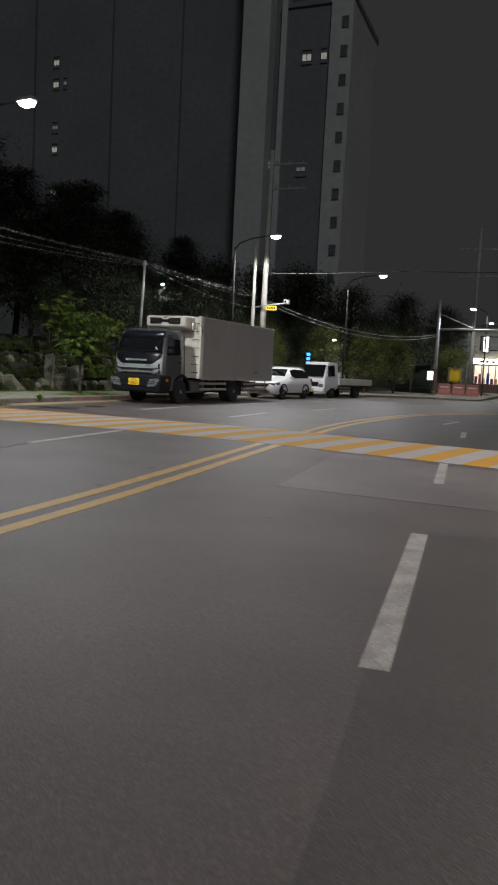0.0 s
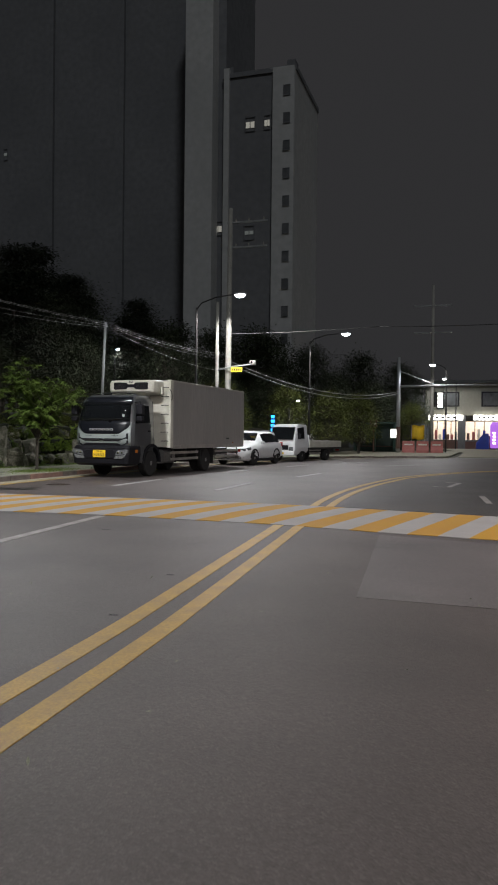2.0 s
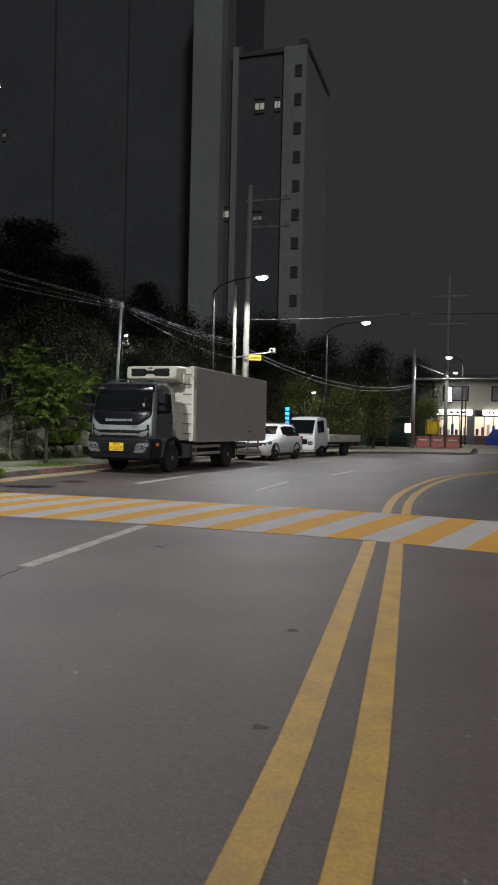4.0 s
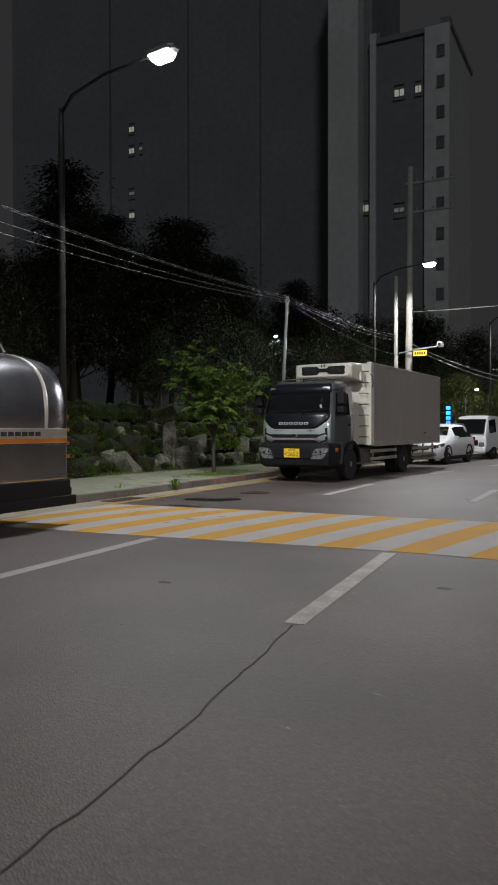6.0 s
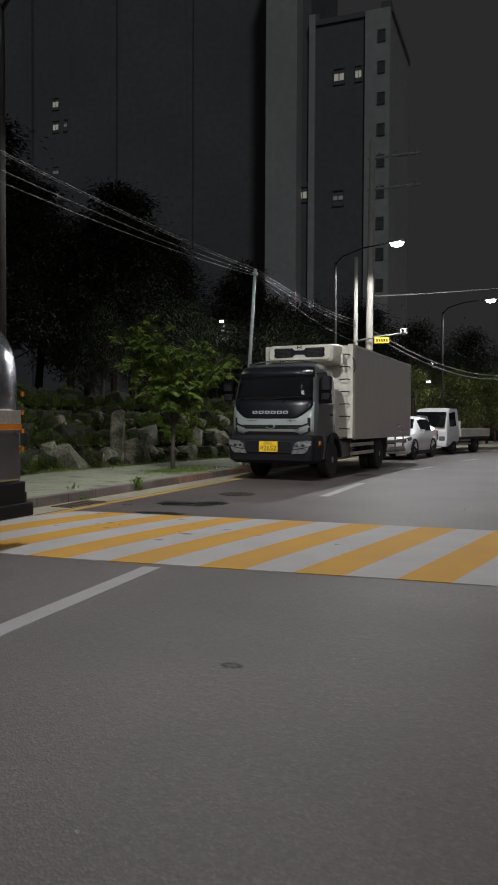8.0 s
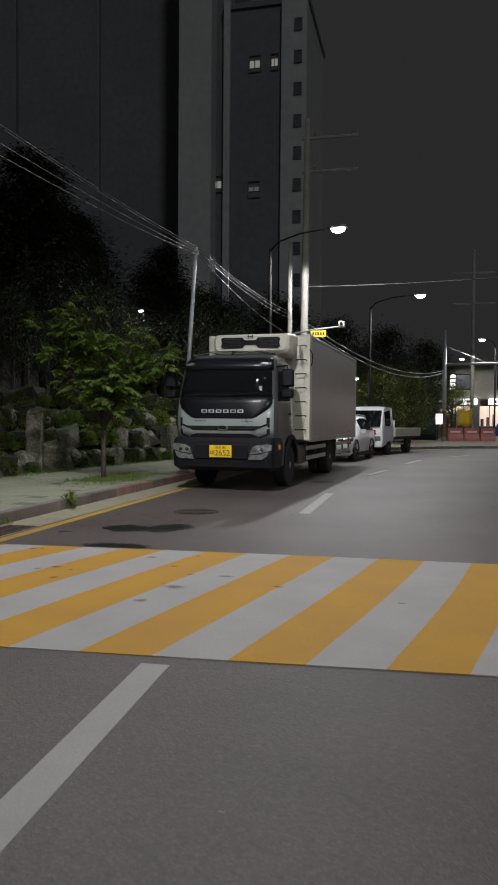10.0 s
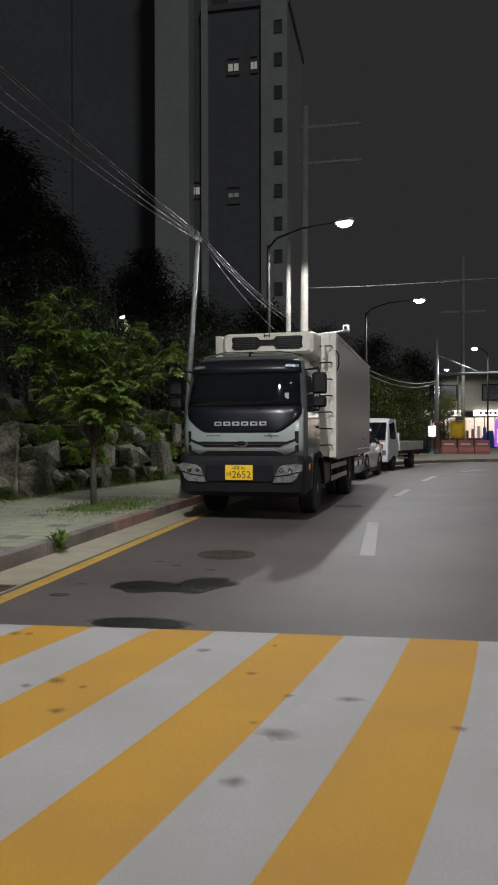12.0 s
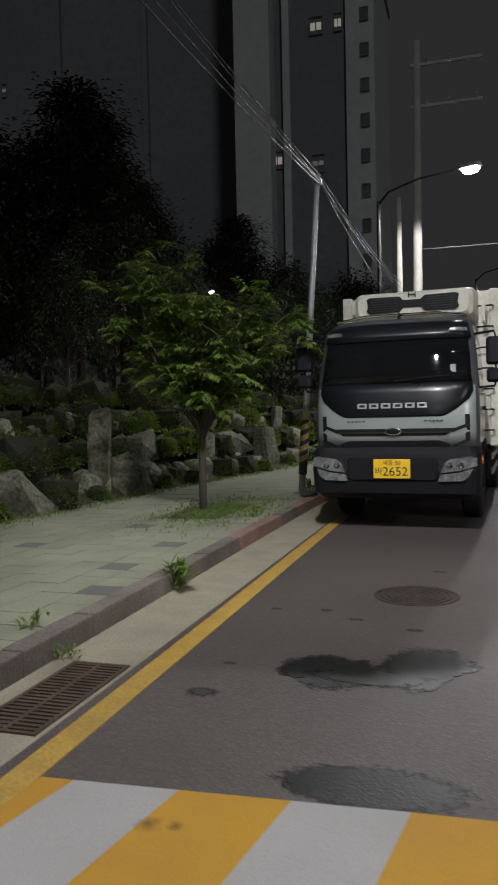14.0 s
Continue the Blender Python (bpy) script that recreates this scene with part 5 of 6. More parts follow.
# corner furniture
stop = thing("bus_shelter", pose(-11.0, 68.0, 0.1) @ Matrix.Diagonal((1.2, 1.2, 1.06, 1)), "dark green bus shelter with a lit notice panel", "bus shelter")
part("rear_panel", box(-1.0, 1.9, 0.9, 1.0, 0, 2.3, 0.02), "green_paint", stop)
part("roof", box(-1.1, 2.0, -0.3, 1.1, 2.3, 2.42, 0.03), "green_paint", stop)
part("side_panel", box(-1.05, -0.95, -0.2, 0.95, 0.1, 2.3, 0.02), "green_paint", stop)
part("side_panel", box(1.85, 1.95, -0.2, 0.95, 0.1, 2.3, 0.02), "green_paint", stop)
for x in (-0.9, 0.5, 1.8):
    part("post", tube([(x, -0.2, 0), (x, -0.2, 2.3)], 0.05, 8), "green_paint", stop)
part("bench", box(-0.7, 1.6, 0.4, 0.8, 0.42, 0.48, 0.01), "brick_dark", stop)
pn = part("notice_panel", box(-0.75, -0.15, -0.3, -0.24, 0.7, 1.9, 0.02), "galv", stop)
part("poster", box(-0.7, -0.2, -0.312, -0.302, 1.0, 1.6, 0), "pane", pn)
part("poster", box(-0.5, -0.22, -0.32, -0.314, 0.85, 1.25, 0), "cream", pn)
bs = thing("bus_stop_sign", pose(-10.4, 66.7, 0.1) @ Matrix.Diagonal((1.2, 1.2, 1.06, 1)), "brown bus stop sign on a post", "sign")
part("post", tube([(0, 0, 0), (0, 0, 2.5)], 0.06, 8), "brick_dark", bs)
part("sign_panel", box(-0.25, 0.25, -0.04, 0.04, 2.0, 2.6, 0.02), "brick_dark", bs)
part("panel_text", box(-0.15, 0.15, -0.05, -0.04, 2.2, 2.3, 0), "cream", bs)
for k in range(3):
    br = thing("road_barrier", pose(-7.5 + 1.14 * k, 66.8 + 0.15 * k, 0.1, 0, 0, 6) @ Matrix.Scale(1.15, 4), "faded red plastic road barrier", "barrier", "barriers at the corner")
    part("body", loft_z([(0, -0.45, 0.45, -0.22, 0.22, 0.05), (0.2, -0.45, 0.45, -0.2, 0.2, 0.05), (0.45, -0.44, 0.44, -0.1, 0.1, 0.04), (0.85, -0.42, 0.42, -0.07, 0.07, 0.03)]), "barrier", br)
    part("reflector", box(-0.3, 0.3, -0.125, -0.1, 0.55, 0.65, 0), "cream", br)
bn = thing("yellow_banner", pose(-7.25, 67.8, 0.1) @ Matrix.Scale(1.12, 4), "hanging yellow cloth banner on a frame", "banner")
bm = bmesh.new()
g = [[bm.verts.new((-0.05 + 0.9 * i / 8, 0.06 * math.sin(i * 1.3) + 0.03 * j, 1.0 + 1.05 * j / 5 + 0.05 * math.sin(i))) for i in range(9)] for j in range(6)]
for u, v in zip(g, g[1:]):
    for i in range(8):
        bm.faces.new((u[i], u[i + 1], v[i + 1], v[i]))
bmesh.ops.solidify(bm, geom=list(bm.faces), thickness=0.01)
part("cloth", bm, "sign_yellow", bn, smooth=True)
part("frame", tube([(-0.1, 0, 0), (-0.1, 0, 2.1), (0.9, 0, 2.1), (0.9, 0, 0)], 0.025, 6), "galv", bn)
tp = thing("covered_stall", pose(-1.55, 96.4, 0.0) @ Matrix.Scale(0.95, 4), "stall under a draped blue tarpaulin", "stall")
bm = loft_z([(0, -0.8, 0.8, -0.5, 0.5, 0.1), (0.8, -0.75, 0.75, -0.45, 0.45, 0.15), (1.5, -0.3, 0.8, -0.3, 0.3, 0.15), (2.0, 0.1, 0.7, -0.1, 0.1, 0.05)])
part("tarpaulin", bm, "blue_tarp", tp)
bl = thing("blue_led_sign", pose(-17.6, 50.0, 0.1), "narrow vertical blue glowing sign on a post", "sign")
part("post", tube([(0, 0, 0), (0, 0, 2.0)], 0.05, 6), "galv", bl)
part("case", box(-0.24, 0.24, 0.0, 0.1, 1.3, 3.2, 0.02), "black", bl)
for k in range(6):
    part("lit_letter", box(-0.18, 0.18, -0.02, 0.0, 1.4 + 0.3 * k, 1.62 + 0.3 * k, 0), "blue_led", bl)
bl2 = thing("blue_led_sign", pose(-14.65, 50.0, 0.1), "narrow vertical blue glowing sign on a post", "sign")
part("post", tube([(0, 0, 0.1), (0, 0, 2.0)], 0.05, 6), "galv", bl2)
part("case", box(-0.16, 0.16, 0.0, 0.1, 1.2, 2.75, 0.02), "black", bl2)
for k in range(5):
    part("lit_letter", box(-0.12, 0.12, -0.02, 0.0, 1.3 + 0.29 * k, 1.5 + 0.29 * k, 0), "blue_led", bl2)

# ---- bank with boulders and shrubs ----
def bank_edge(y):
    """Where the bank meets the back of the footway."""
    return float(np.interp(y, (20, 24, 28.5, 35.4, 38, 48, 56), (-18.9, -18.8, -18.45, -17.5, -17.2, -15.3, -13.6)))


random.seed(11)
bm = bmesh.new()
g = []
for j in range(46):
    y = -12 + j * 1.6
    row = []
    edge = bank_edge(y)
    for i in range(14):
        k = i / 13
        d = 22 * k ** 1.9
        x = edge - 0.05 - d
        z = 0.1 + 1.75 * min(1, d / 3.0) + 0.07 * max(0, d - 3) + 0.14 * noise.noise((x * 0.7, y * 0.7, 3)) * (i > 0)
        row.append(bm.verts.new((x, y, z)))
    g.append(row)
for u, v in zip(g, g[1:]):
    for i in range(13):
        bm.faces.new((u[i], u[i + 1], v[i + 1], v[i]))
tagged(part("bank", bm, "soil", smooth=True), "dark earth bank rising behind the footway", "bank", kind="structure")


def rock_mesh(seed, sx, sy, sz):
    """A split stone with flat faces and worn edges."""
    rnd = random.Random(seed)
    bm = bmesh.new()
    for sg in itertools.product((-1, 1), repeat=3):
        for _ in range(2):
            bm.verts.new((sg[0] * sx * rnd.uniform(0.25, 1), sg[1] * sy * rnd.uniform(0.25, 1), sg[2] * sz * rnd.uniform(0.4, 1)))
    r = bmesh.ops.convex_hull(bm, input=list(bm.verts))
    loose = {v for v in r["geom_interior"] + r["geom_unused"] if isinstance(v, bmesh.types.BMVert)}
    bmesh.ops.delete(bm, geom=list(loose), context="VERTS")
    bmesh.ops.bevel(bm, geom=list(bm.edges), offset=0.05 * min(sx, sy, sz), segments=1, affect="EDGES", clamp_overlap=True)
    bmesh.ops.triangulate(bm, faces=list(bm.faces))
    bmesh.ops.subdivide_edges(bm, edges=[e for e in bm.edges if e.calc_length() > 0.12], cuts=1)
    off = Vector((seed * 7.1, seed * 3.3, seed))
    for v in bm.verts:
        v.co += v.co.normalized() * 0.035 * noise.noise(v.co * 5 + off)
    return from_bm("boulder", bm, "rock")


ROCKS = [rock_mesh(k, *s) for k, s in enumerate(((0.5, 0.42, 0.34), (0.32, 0.36, 0.42), (0.42, 0.5, 0.3), (0.24, 0.26, 0.55), (0.36, 0.3, 0.27), (0.55, 0.45, 0.5)))]
y = 12.0
while y < 44:
    for tier in range(3):
        if tier and random.random() < (0.6 if y < 26 else 0.25):
            continue
        me = ROCKS[random.randrange(6)]
        s = random.uniform(0.42, 0.85) * (1.0 - 0.05 * tier) * (0.8 if y < 24 else 1.0)
        x = bank_edge(y) - 0.4 - 0.55 * tier + random.uniform(-0.12, 0.12)
        o = part("boulder", me, None, at=pose(x, y + random.uniform(-0.3, 0.3), 0.32 + 0.5 * tier + random.uniform(-0.06, 0.08), random.uniform(-22, 22), random.uniform(-22, 22), random.uniform(0, 360)) @ Matrix.Diagonal((s, s, s * random.uniform(0.8, 1.6), 1)))
        tagged(o, "rough grey granite boulder set in the bank", "boulder", "boulders of the bank")
    y += random.uniform(0.5, 0.75)
tagged(part("boulder", rock_mesh(9, 0.2, 0.26, 0.82), None, at=pose(-18.85, 27.0, 0.95, 4, 3, 20)), "tall upright grey granite boulder at the footway's edge", "boulder", "boulders of the bank")
tagged(part("boulder", rock_mesh(10, 0.3, 0.3, 0.6), None, at=pose(-17.95, 34.2, 0.75, 4, -6, 70)), "upright pale granite boulder at the footway's edge", "boulder", "boulders of the bank")


def add_leaf(bm, p, way, size, width, droop=0.3):
    """A folded leaf of two bent halves."""
    way = way.normalized()
    side = way.cross(Vector((0, 0, 1)))
    side = side.normalized() if side.length > 1e-3 else Vector((1, 0, 0))
    upw = side.cross(way)
    a = bm.verts.new(p)
    m1 = p + way * size * 0.5
    e = bm.verts.new(p + way * size - Vector((0, 0, droop * size)))
    l = bm.verts.new(m1 + side * width + upw * width * 0.35 - Vector((0, 0, droop * size * 0.2)))
    r = bm.verts.new(m1 - side * width + upw * width * 0.35 - Vector((0, 0, droop * size * 0.2)))
    c = bm.verts.new(m1 - Vector((0, 0, droop * size * 0.2)))
    bm.faces.new((a, l, e, c))
    bm.faces.new((a, c, e, r))


def shrub_mesh(seed, r, h, leaves, material, leaf=0.07):
    random.seed(seed)
    bm = bmesh.new()
    off = Vector((seed, seed * 2, 0))
    for k in range(leaves):
        d = Vector((random.gauss(0, 1), random.gauss(0, 1), random.gauss(0, 1))).normalized()
        d.z = abs(d.z) * 0.95 + 0.02
        q = (0.82 + 0.28 * noise.noise(d * 2.2 + off)) * random.uniform(0.78, 1.05)
        p = Vector((d.x * r * q, d.y * r * q, d.z * h * q))
        w = (d + Vector((random.uniform(-0.7, 0.7), random.uniform(-0.7, 0.7), random.uniform(-0.4, 0.7))))
        add_leaf(bm, p, w, leaf * random.uniform(0.7, 1.4), leaf * 0.32, random.uniform(0, 0.4))
    me = bpy.data.meshes.new("shrub")
    bm.to_mesh(me)
    bm.free()
    me.materials.append(M[material])
    return me


SHRUBS = [shrub_mesh(1, 0.55, 0.55, 1500, "leaf_dark"), shrub_mesh(2, 0.5, 0.45, 1300, "leaf"), shrub_mesh(3, 0.65, 0.6, 1700, "leaf_dark"), shrub_mesh(4, 0.45, 0.5, 1200, "leaf_bright", 0.09)]
# blocks within the foliage, standing in for its inner shade
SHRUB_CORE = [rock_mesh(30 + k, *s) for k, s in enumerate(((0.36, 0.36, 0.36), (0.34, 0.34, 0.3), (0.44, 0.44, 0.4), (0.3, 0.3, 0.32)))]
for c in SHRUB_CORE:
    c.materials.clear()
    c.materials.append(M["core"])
random.seed(5)


def shrub(x, y, z, k, s):
    o = thing("shrub", pose(x, y, z, 0, 0, random.uniform(0, 360)) @ Matrix.Scale(s, 4), "clipped green shrub growing between the boulders", "shrub", "shrubs on the bank")
    part("foliage", SHRUBS[k], None, o)
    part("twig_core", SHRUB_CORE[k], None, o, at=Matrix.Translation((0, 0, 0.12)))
    return o


y = 12.0
while y < 48:
    for tier in range(4):
        if random.random() < (0.12 if tier == 0 else 0.0):
            continue
        x = bank_edge(y) - 0.3 - 0.75 * tier + random.uniform(-0.3, 0.3)
        # shrubs near the second lamp take the leaf colour with lamplight in it
        bright = 30 < y < 40 and tier < 3 and random.random() < 0.6
        shrub(x, y + random.uniform(-0.3, 0.3), 0.2 + 0.5 * tier + 0.1 * (tier > 2), 3 if bright else random.randrange(3), random.uniform(0.6, 1.15) * (0.8 if tier == 0 else 1.2) * (1.2 if y < 26 else 1.0))
    y += random.uniform(0.55, 0.8)


# ---- trees ----
def limb(bm, a, b, r0, r1, bend=0.1, n=5):
    a, b = Vector(a), Vector(b)
    side = Vector((random.uniform(-1, 1), random.uniform(-1, 1), 0)) * bend * (b - a).length
    pts = [a.lerp(b, k / n) + side * math.sin(math.pi * k / n) for k in range(n + 1)]
    tube(pts, r0, 7, r1, bm)
    return pts


def street_tree(at):
    """Small tree with a forked trunk and drooping pinnate sprays."""
    random.seed(21)
    o = thing("street_tree", at, "young street tree with arching green leaf sprays", "tree")
    bm = bmesh.new()
    fork = Vector((0.02, 0, 1.35))
    limb(bm, (0, 0, -0.05), fork, 0.075, 0.06, 0.02)
    lv = bmesh.new()
    ends = []
    for tgt in ((-1.6, 0.1, 3.55), (-0.9, -0.5, 3.2), (-1.0, 0.5, 3.85), (0.3, 0.2, 2.95), (1.0, -0.3, 3.05), (1.5, 0.3, 2.95), (0.6, -0.7, 2.6), (-0.2, 0.7, 3.0), (1.2, 0.6, 2.7), (-0.6, 0.1, 3.5), (0.1, -0.5, 2.8), (-0.5, 0.3, 2.7), (0.5, 0.2, 2.45), (-1.2, 0.0, 3.1), (1.3, 0.0, 2.5), (-0.4, -0.3, 3.15)):
        pts = limb(bm, fork - Vector((0, 0, random.uniform(0, 0.3))), tgt, 0.035, 0.01, 0.1, 6)
        for q in pts[2:]:
            for _ in range(5):
                e = q + Vector((random.gauss(0, 0.24), random.gauss(0, 0.24), random.uniform(-0.06, 0.26)))
                limb(bm, q, e, 0.008, 0.004, 0.1, 2)
                ends.append((q, e))
    for q, e in ends:
        way = (e - q).normalized()
        for s in range(random.randint(2, 4)):
            d = (way + Vector((random.uniform(-0.8, 0.8), random.uniform(-0.8, 0.8), random.uniform(0.0, 0.5)))).normalized()
            ln = random.uniform(0.22, 0.42)
            n = 7
            for k in range(n):
                t = k / n
                p = e + d * ln * t - Vector((0, 0, 0.35 * ln * t * t))
                sd = d.cross(Vector((0, 0, 1)))
                sd = sd.normalized() if sd.length > 0.01 else Vector((1, 0, 0))
                for sg_ in (-1, 1):
                    add_leaf(lv, p, sd * sg_ + d * 0.7 + Vector((0, 0, random.uniform(-0.5, -0.05))), random.uniform(0.11, 0.19), 0.03, 0.35)
    part("trunk", bm, "bark", o, smooth=True)
    me = bpy.data.meshes.new("crown")
    lv.to_mesh(me)
    lv.free()
    me.materials.append(M["leaf"])
    part("crown", me, None, o, "arching sprays of narrow green leaflets")
    return o


street_tree(pose(-16.5, 25.75, 0.14) @ Matrix.Diagonal((0.81, 0.85, 0.95, 1)))


def crown_tree(name, seed, h, r, material, leaf, count, label, category, conifer=False):
    random.seed(seed)
    o = thing(name, pose(0, 0, -50), label, category, "trees behind the bank")
    bm = bmesh.new()
    limb(bm, (0, 0, -0.3), (0, 0, h * 0.92), 0.05 + 0.016 * h, 0.03, 0.02, 8)
    lv = bmesh.new()
    n = int(count / 60)
    for k in range(n):
        t = random.uniform(0.25, 1.0)
        a = random.uniform(0, 2 * math.pi)
        rad = r * ((1.05 - t) ** 0.75 * 1.2 if conifer else math.sin(math.pi * min(1, 0.12 + 0.85 * t)) ** 0.6) * random.uniform(0.35, 1.0)
        c = Vector((rad * math.cos(a), rad * math.sin(a), h * t))
        limb(bm, (0, 0, max(0.5, h * t - rad * (0.1 if conifer else 0.6))), c, 0.03, 0.008, 0.06, 4)
        sz = r * random.uniform(0.1, 0.2)
        for _ in range(60):
            d = Vector((random.gauss(0, sz), random.gauss(0, sz), random.gauss(0, sz * (0.3 if conifer else 0.6))))
            add_leaf(lv, c + d, d + Vector((0, 0, random.uniform(-0.2, 0.4) * sz)), leaf * random.uniform(0.7, 1.4), leaf * 0.28, 0.3)
    part("trunk", bm, "bark", o)
    me = bpy.data.meshes.new("crown")
    lv.to_mesh(me)
    lv.free()
    me.materials.append(M[material])
    part("crown", me, None, o)
    return o


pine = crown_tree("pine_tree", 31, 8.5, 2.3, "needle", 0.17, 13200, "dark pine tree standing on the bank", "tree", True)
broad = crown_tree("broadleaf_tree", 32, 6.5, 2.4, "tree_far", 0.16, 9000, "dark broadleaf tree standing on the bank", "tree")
roadside = crown_tree("roadside_tree", 33, 4.6, 1.7, "leaf_dark", 0.14, 7800, "green roadside tree lit by the street lamps", "tree")
random.seed(8)
first = {}


def plant(o, x, y, z, s):
    m = pose(x, y, z, 0, 0, random.uniform(0, 360)) @ Matrix.Scale(s, 4)
    if o.name in first:
        c = copy_thing(o, m)
        c.scale = (s, s, s)
    else:
        first[o.name] = 1
        o.matrix_basis = m


for x, y, z, s in ((-22.5, 33, 1.9, 0.95), (-24.5, 38, 2.4, 1.05), (-23.5, 28, 2.2, 0.8), (-26, 44, 2.6, 1.0), (-28, 33, 2.9, 1.2), (-22, 45, 1.9, 0.9), (-27, 24, 2.9, 1.0), (-30, 50, 2.9, 1.1), (-25, 16, 2.5, 0.9), (-31, 40, 3.2, 1.15)):
    plant(pine, x, y, z, s)
for x, y, z, s in ((-22, 38.5, 1.9, 0.7), (-23, 23.5, 2.2, 0.7), (-25, 20, 2.4, 0.8), (-19.2, 47, 0.8, 0.85), (-20, 55, 0.3, 0.9), (-24, 52, 1.5, 1.0), (-18, 61, 0.0, 1.0), (-14, 66, 0, 1.0), (-24, 62, 0.5, 1.1), (-22, 69, 0, 1.1), (-29, 60, 0.5, 1.2), (-11.5, 72, 0, 1.0), (-27, 55, 1.5, 1.1), (-32, 56, 1.5, 1.2), (-33, 46, 3.0, 1.2), (-26.5, 29, 2.9, 0.8), (-36, 52, 2.5, 1.3), (-29, 70, 0.3, 1.2), (-21.5, 30.5, 1.9, 0.5), (-22.8, 35.5, 2.1, 0.95), (-24.5, 33, 2.4, 0.95), (-26, 37, 2.6, 1.15), (-25.8, 42.5, 2.3, 1.1), (-20.2, 45, 1.0, 1.0), (-27.5, 47, 2.6, 1.3), (-23.5, 48, 1.6, 1.2), (-29.5, 35.5, 3.0, 1.25), (-20, 64, 0, 1.55), (-24.5, 66, 0, 1.6), (-16.5, 69, 0, 1.4), (-28.5, 66, 0, 1.7), (-13, 75, 0, 1.4), (-21, 71.5, 0, 1.6), (-9.5, 80, 0, 1.3)):
    plant(broad, x, y, z, s)
for x, y, z, s in ((-16.6, 45.5, 0.1, 0.95), (-14.6, 53.5, 0.1, 1.0), (-12.2, 56.5, 0.1, 0.95), (-17.6, 49.5, 0.1, 0.9), (-10.6, 60, 0.1, 0.95), (-7.6, 70.5, 0.1, 0.9), (-20.9, 34.5, 1.4, 0.5)):
    plant(roadside, x, y, z, s)

# ---- small things on the road and footway ----
random.seed(15)


def blot(cx, cy, rx, ry, seed, n=56, rough=0.22):
    pts = []
    for i in range(n):
        a = 2 * math.pi * i / n
        q = 1 + rough * noise.noise((math.cos(a) * 1.6 + seed, math.sin(a) * 1.6, seed)) + rough * 0.5 * noise.noise((math.cos(a) * 5 + seed, math.sin(a) * 5, seed))
        pts.append((cx + rx * q * math.cos(a), cy + ry * q * math.sin(a)))
    return pts


def stain(points, material, label, z=0.004):
    tagged(part("stain", sheet(points, z, 0.006), material), label, "stain", kind="structure")


stain(blot(-13.48, 19.7, 0.33, 0.29, 3, rough=0.6), "wet", "wet dark spill on the asphalt")
stain(blot(-12.96, 19.87, 0.27, 0.33, 5, rough=0.6), "wet", "wet dark spill on the asphalt", 0.005)
stain(blot(-13.22, 19.6, 0.34, 0.12, 6, rough=0.4), "wet", "wet dark spill on the asphalt", 0.006)
stain(blot(-13.05, 18.36, 0.44, 0.19, 7, rough=0.25), "wet", "dark damp stain beside the hump")
for x, y, rx, ry in ((-14.1, 19.19, 0.12, 0.08), (-14.09, 19.67, 0.05, 0.03), (-13.07, 20.61, 0.07, 0.04), (-13.51, 20.8, 0.07, 0.04), (-13.0, 22.6, 0.07, 0.03), (-13.75, 21.01, 0.06, 0.04), (-14.14, 20.98, 0.04, 0.03), (-7.1, 13.15, 0.09, 0.06), (-9.5, 12.28, 0.08, 0.06), (-4.73, 10.09, 0.05, 0.04), (-4.48, 8.33, 0.05, 0.04), (-12.1, 28.0, 0.35, 0.3)):
    stain(blot(x, y, rx, ry, x * y), "stain", "small dark oil spot on the asphalt")
for x, y, rx, ry in ((-13.79, 17.86, 0.09, 0.06), (-13.69, 17.87, 0.05, 0.04), (-13.02, 16.91, 0.11, 0.06), (-13.15, 16.8, 0.06, 0.04), (-12.84, 16.83, 0.05, 0.03), (-12.82, 16.48, 0.07, 0.05), (-11.71, 16.39, 0.12, 0.07), (-11.84, 16.5, 0.03, 0.025), (-12.39, 17.67, 0.07, 0.05), (-12.0, 17.24, 0.05, 0.03), (-11.74, 16.9, 0.04, 0.03), (-11.96, 17.87, 0.025, 0.02), (-11.42, 16.9, 0.1, 0.05), (-11.8, 15.9, 0.1, 0.06), (-10.9, 16.6, 0.06, 0.04), (-13.5, 16.4, 0.06, 0.04), (-9.9, 16.3, 0.05, 0.03)):
    tagged(part("stain", sheet(blot(x, y, rx * 0.95, ry * 1.05, x + y, rough=0.7), hump_z((y - hump_near(x)) / (hump_far(x) - hump_near(x))) + 0.0095, 0.001), "smudge"), "grey scuff mark on the painted hump", "stain", kind="structure")
mh = thing("manhole_cover", pose(-13.13, 21.63, 0.0) @ Matrix.Diagonal((0.93, 0.93, 1, 1)), "round rusty iron manhole cover set in the asphalt", "manhole cover")
part("frame", lathe([(0.37, -0.02), (0.37, 0.006), (0.345, 0.006), (0.345, -0.02)], 36, "z"), "iron", mh)
disc = part("cover", lathe([(0.34, -0.03), (0.34, 0.003), (0.01, 0.004)], 36, "z"), "iron", mh)
for rr in (0.06, 0.12, 0.18, 0.24, 0.3):
    part("tread_ring", lathe([(rr + 0.018, 0.001), (rr + 0.014, 0.011), (rr - 0.014, 0.011), (rr - 0.018, 0.001)], 32, "z"), "iron", disc)
gd = thing("drain_grate", pose(-14.84, 18.96, 0.0) @ Matrix.Diagonal((0.9, 0.88, 1, 1)), "rusty iron drain grate in the gutter", "drain grate")
# solid dark block between the bars, standing in for the pit's shade
part("pit", box(-0.19, 0.19, -0.56, 0.56, -0.3, 0.0045, 0), "ink", gd)
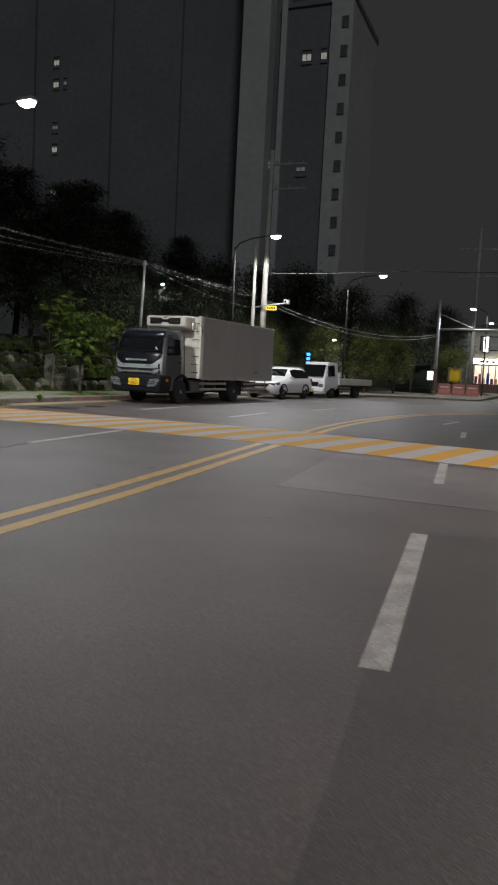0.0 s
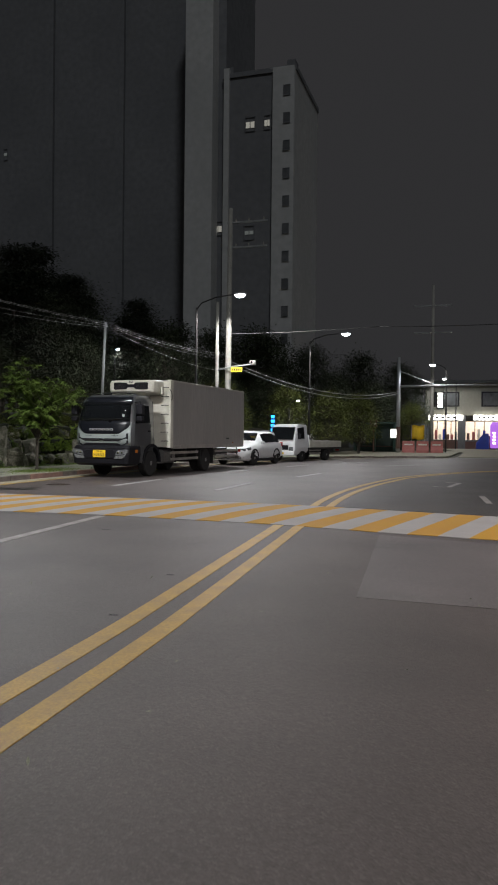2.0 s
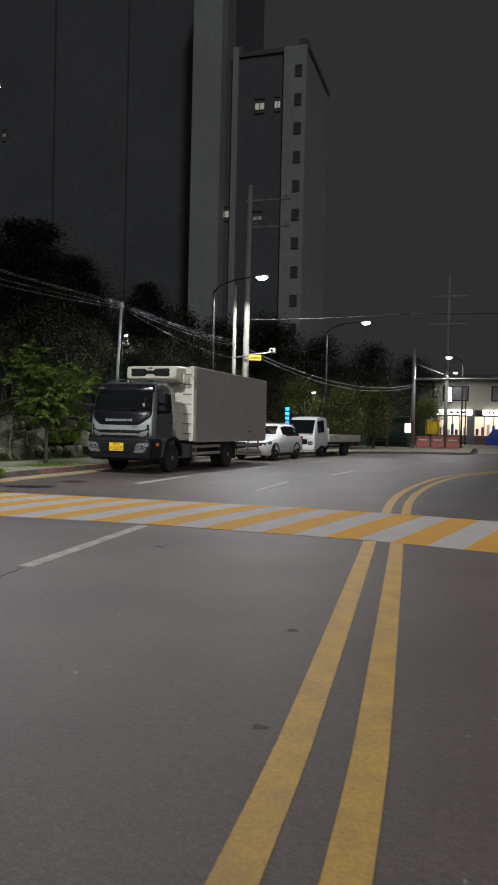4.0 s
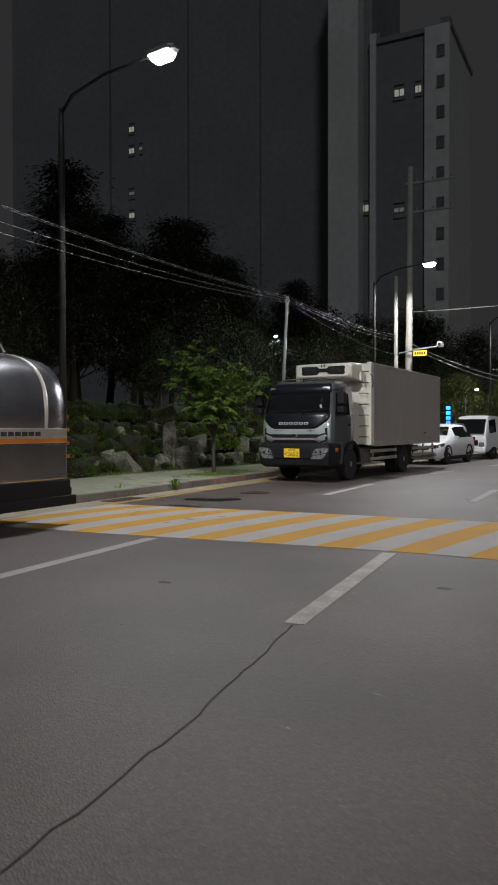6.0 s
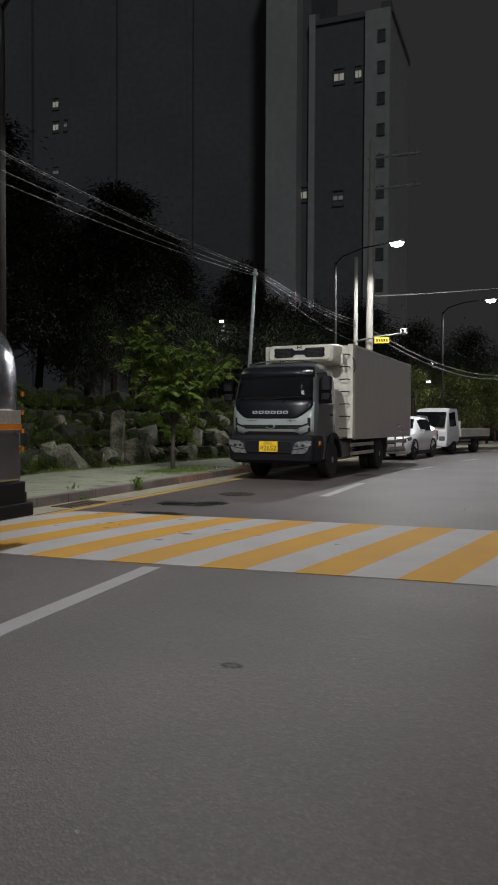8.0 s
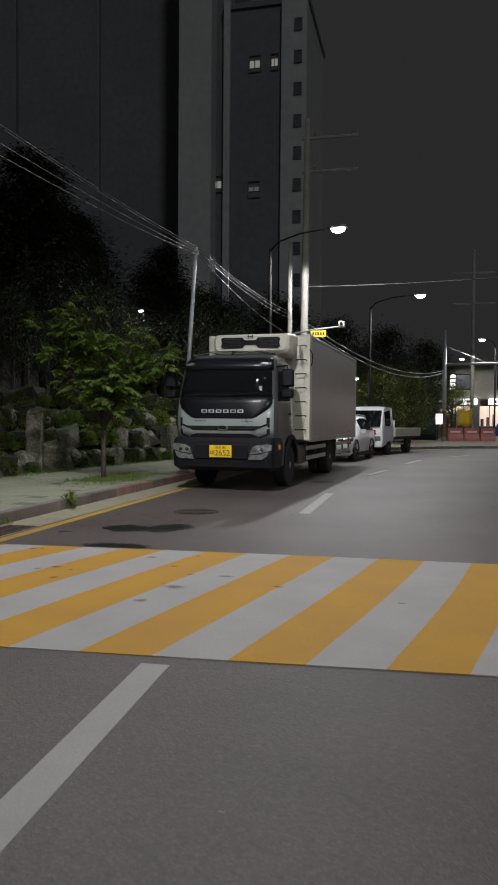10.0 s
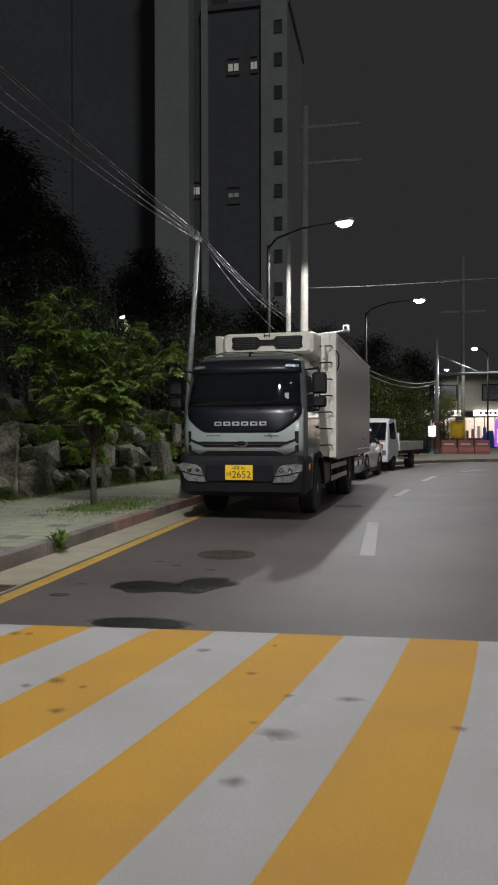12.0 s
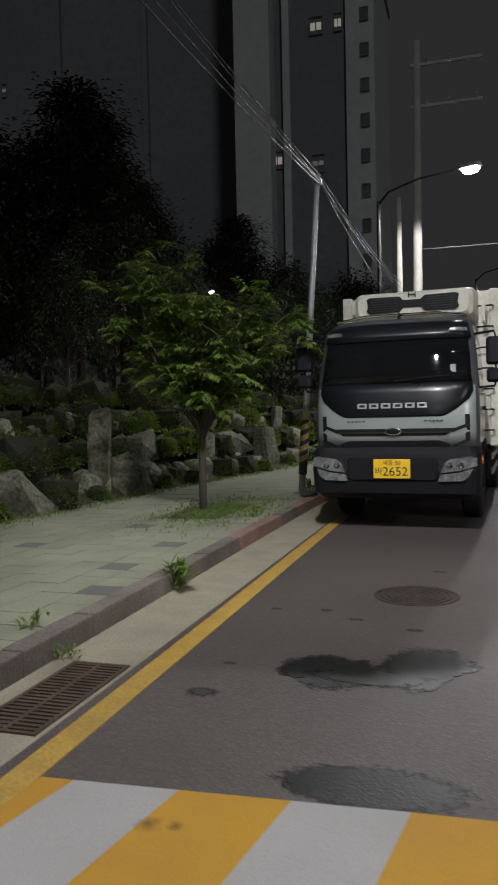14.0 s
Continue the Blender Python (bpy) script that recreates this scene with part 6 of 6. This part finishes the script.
part("frame", boxes([(-0.21, -0.18, -0.58, 0.58, -0.02, 0.014), (0.18, 0.21, -0.58, 0.58, -0.02, 0.014), (-0.18, 0.18, -0.58, -0.55, -0.02, 0.014), (-0.18, 0.18, 0.55, 0.58, -0.02, 0.014), (-0.015, 0.015, -0.55, 0.55, -0.02, 0.013)], 0.003), "rust", gd)
for k in range(22):
    yy = -0.53 + 0.0502 * k
    part("bar", box(-0.18, 0.18, yy, yy + 0.024, -0.02, 0.012, 0.002), "rust", gd)


def weed(x, y, z, s, seed):
    random.seed(seed)
    bm = bmesh.new()
    for k in range(26):
        a = random.uniform(0, 6.28)
        w = Vector((math.cos(a), math.sin(a), random.uniform(0.5, 2.4)))
        add_leaf(bm, Vector((random.gauss(0, 0.03), random.gauss(0, 0.05), random.uniform(0, 0.12) * s)), w, random.uniform(0.08, 0.2) * s, 0.018 * s, random.uniform(0.1, 0.5))
    me = bpy.data.meshes.new("weed")
    bm.to_mesh(me)
    bm.free()
    me.materials.append(M["leaf"])
    tagged(part("weed", me, None, at=pose(x, y, z)), "small green weed growing at the kerb", "weed", kind="stuff")


weed(-15.13, 21.38, 0.0, 1.45, 1)
weed(-15.15, 21.46, 0.05, 1.2, 2)
weed(-15.42, 19.63, 0.14, 0.7, 3)
weed(-15.1, 19.5, 0.0, 0.6, 4)
weed(-15.5, 28.5, 0.14, 1.3, 5)
weed(-15.5, 25.0, 0.14, 0.8, 6)

# grass along the back of the footway and round the tree
random.seed(17)
bm = bmesh.new()
for k in range(9000):
    y = random.uniform(13, 42)
    x = bank_edge(y) + abs(random.gauss(0, 0.2)) * random.choice((1, 1, -1)) + 0.05
    add_leaf(bm, Vector((x, y, 0.12)), Vector((random.gauss(0, 0.4), random.gauss(0, 0.4), 1)), random.uniform(0.05, 0.16), 0.006, 0.25)
for k in range(3200):
    y = random.gauss(25.7, 0.9)
    x = -16.2 + random.gauss(0, 0.4)
    add_leaf(bm, Vector((x, y, 0.135)), Vector((random.gauss(0, 0.6), random.gauss(0, 0.6), 0.8)), random.uniform(0.04, 0.13), 0.007, 0.3)
me = bpy.data.meshes.new("grass")
bm.to_mesh(me)
bm.free()
me.materials.append(M["leaf"])
tagged(part("grass", me, None), "thin grass along the bank and round the tree", "grass", kind="stuff")
tagged(part("tree_pit", sheet(blot(-16.3, 25.75, 0.55, 1.2, 12), 0.142, 0.02), "soil"), "bare soil bed round the street tree", "soil bed", kind="structure")
random.seed(19)
bm = bmesh.new()
for k in range(160):
    x, y = random.uniform(-15.3, -1), random.uniform(3, 24)
    add_leaf(bm, Vector((x, y, 0.008)), Vector((random.uniform(-1, 1), random.uniform(-1, 1), 0.15)), random.uniform(0.02, 0.06), 0.009, 0.0)
me = bpy.data.meshes.new("litter")
bm.to_mesh(me)
bm.free()
me.materials.append(M["paver"])
tagged(part("litter", me, None), "scattered dry leaves and scraps on the road", "litter", kind="stuff")

# footway tiles
random.seed(23)
tm = from_bm("paving_tile", boxes([(-0.147, 0.147, -0.147, 0.147, -0.04, 0.0)], 0.004), "paver")
td = from_bm("paving_tile", boxes([(-0.147, 0.147, -0.147, 0.147, -0.04, 0.0)], 0.004), "paver_dark")
DARK_TILES = ((-15.86, 21.46), (-15.56, 20.66), (-15.85, 22.66), (-17.27, 22.41), (-16.7, 24.0), (-17.9, 20.8))
rest = bmesh.new()
for i in range(11):
    for j in range(-34, 60):
        x, y = -15.5 - 0.3 * i, 18.0 + 0.3 * j
        if y > 30 or (abs(x + 16.3) < 0.4 and abs(y - 25.75) < 0.9) or x < bank_edge(y) + 0.1:
            continue
        z = 0.15 + random.uniform(-0.003, 0.003)
        if 18.9 < y < 27.1:
            part("paving_tile", td if any(abs(x - a) < 0.16 and abs(y - b) < 0.16 for a, b in DARK_TILES) else tm, None, footway, at=Matrix.Translation((x, y, z)))
        else:
            add_box(rest, x - 0.147, x + 0.147, y - 0.147, y + 0.147, z - 0.04, z)
for y in np.arange(30.15, 53, 0.3):
    q = min(KERB, key=lambda p: abs(p.y - y))
    for i in range(10):
        x = q.x - 0.32 - 0.3 * i
        if x > bank_edge(y) + 0.05:
            add_box(rest, x - 0.147, x + 0.147, y - 0.147, y + 0.147, 0.11, 0.15)
me = bpy.data.meshes.new("paving")
rest.to_mesh(me)
rest.free()
me.materials.append(M["paver"])
tagged(part("paving", me, None, footway), "rows of pale grey paving tiles", kind="stuff")
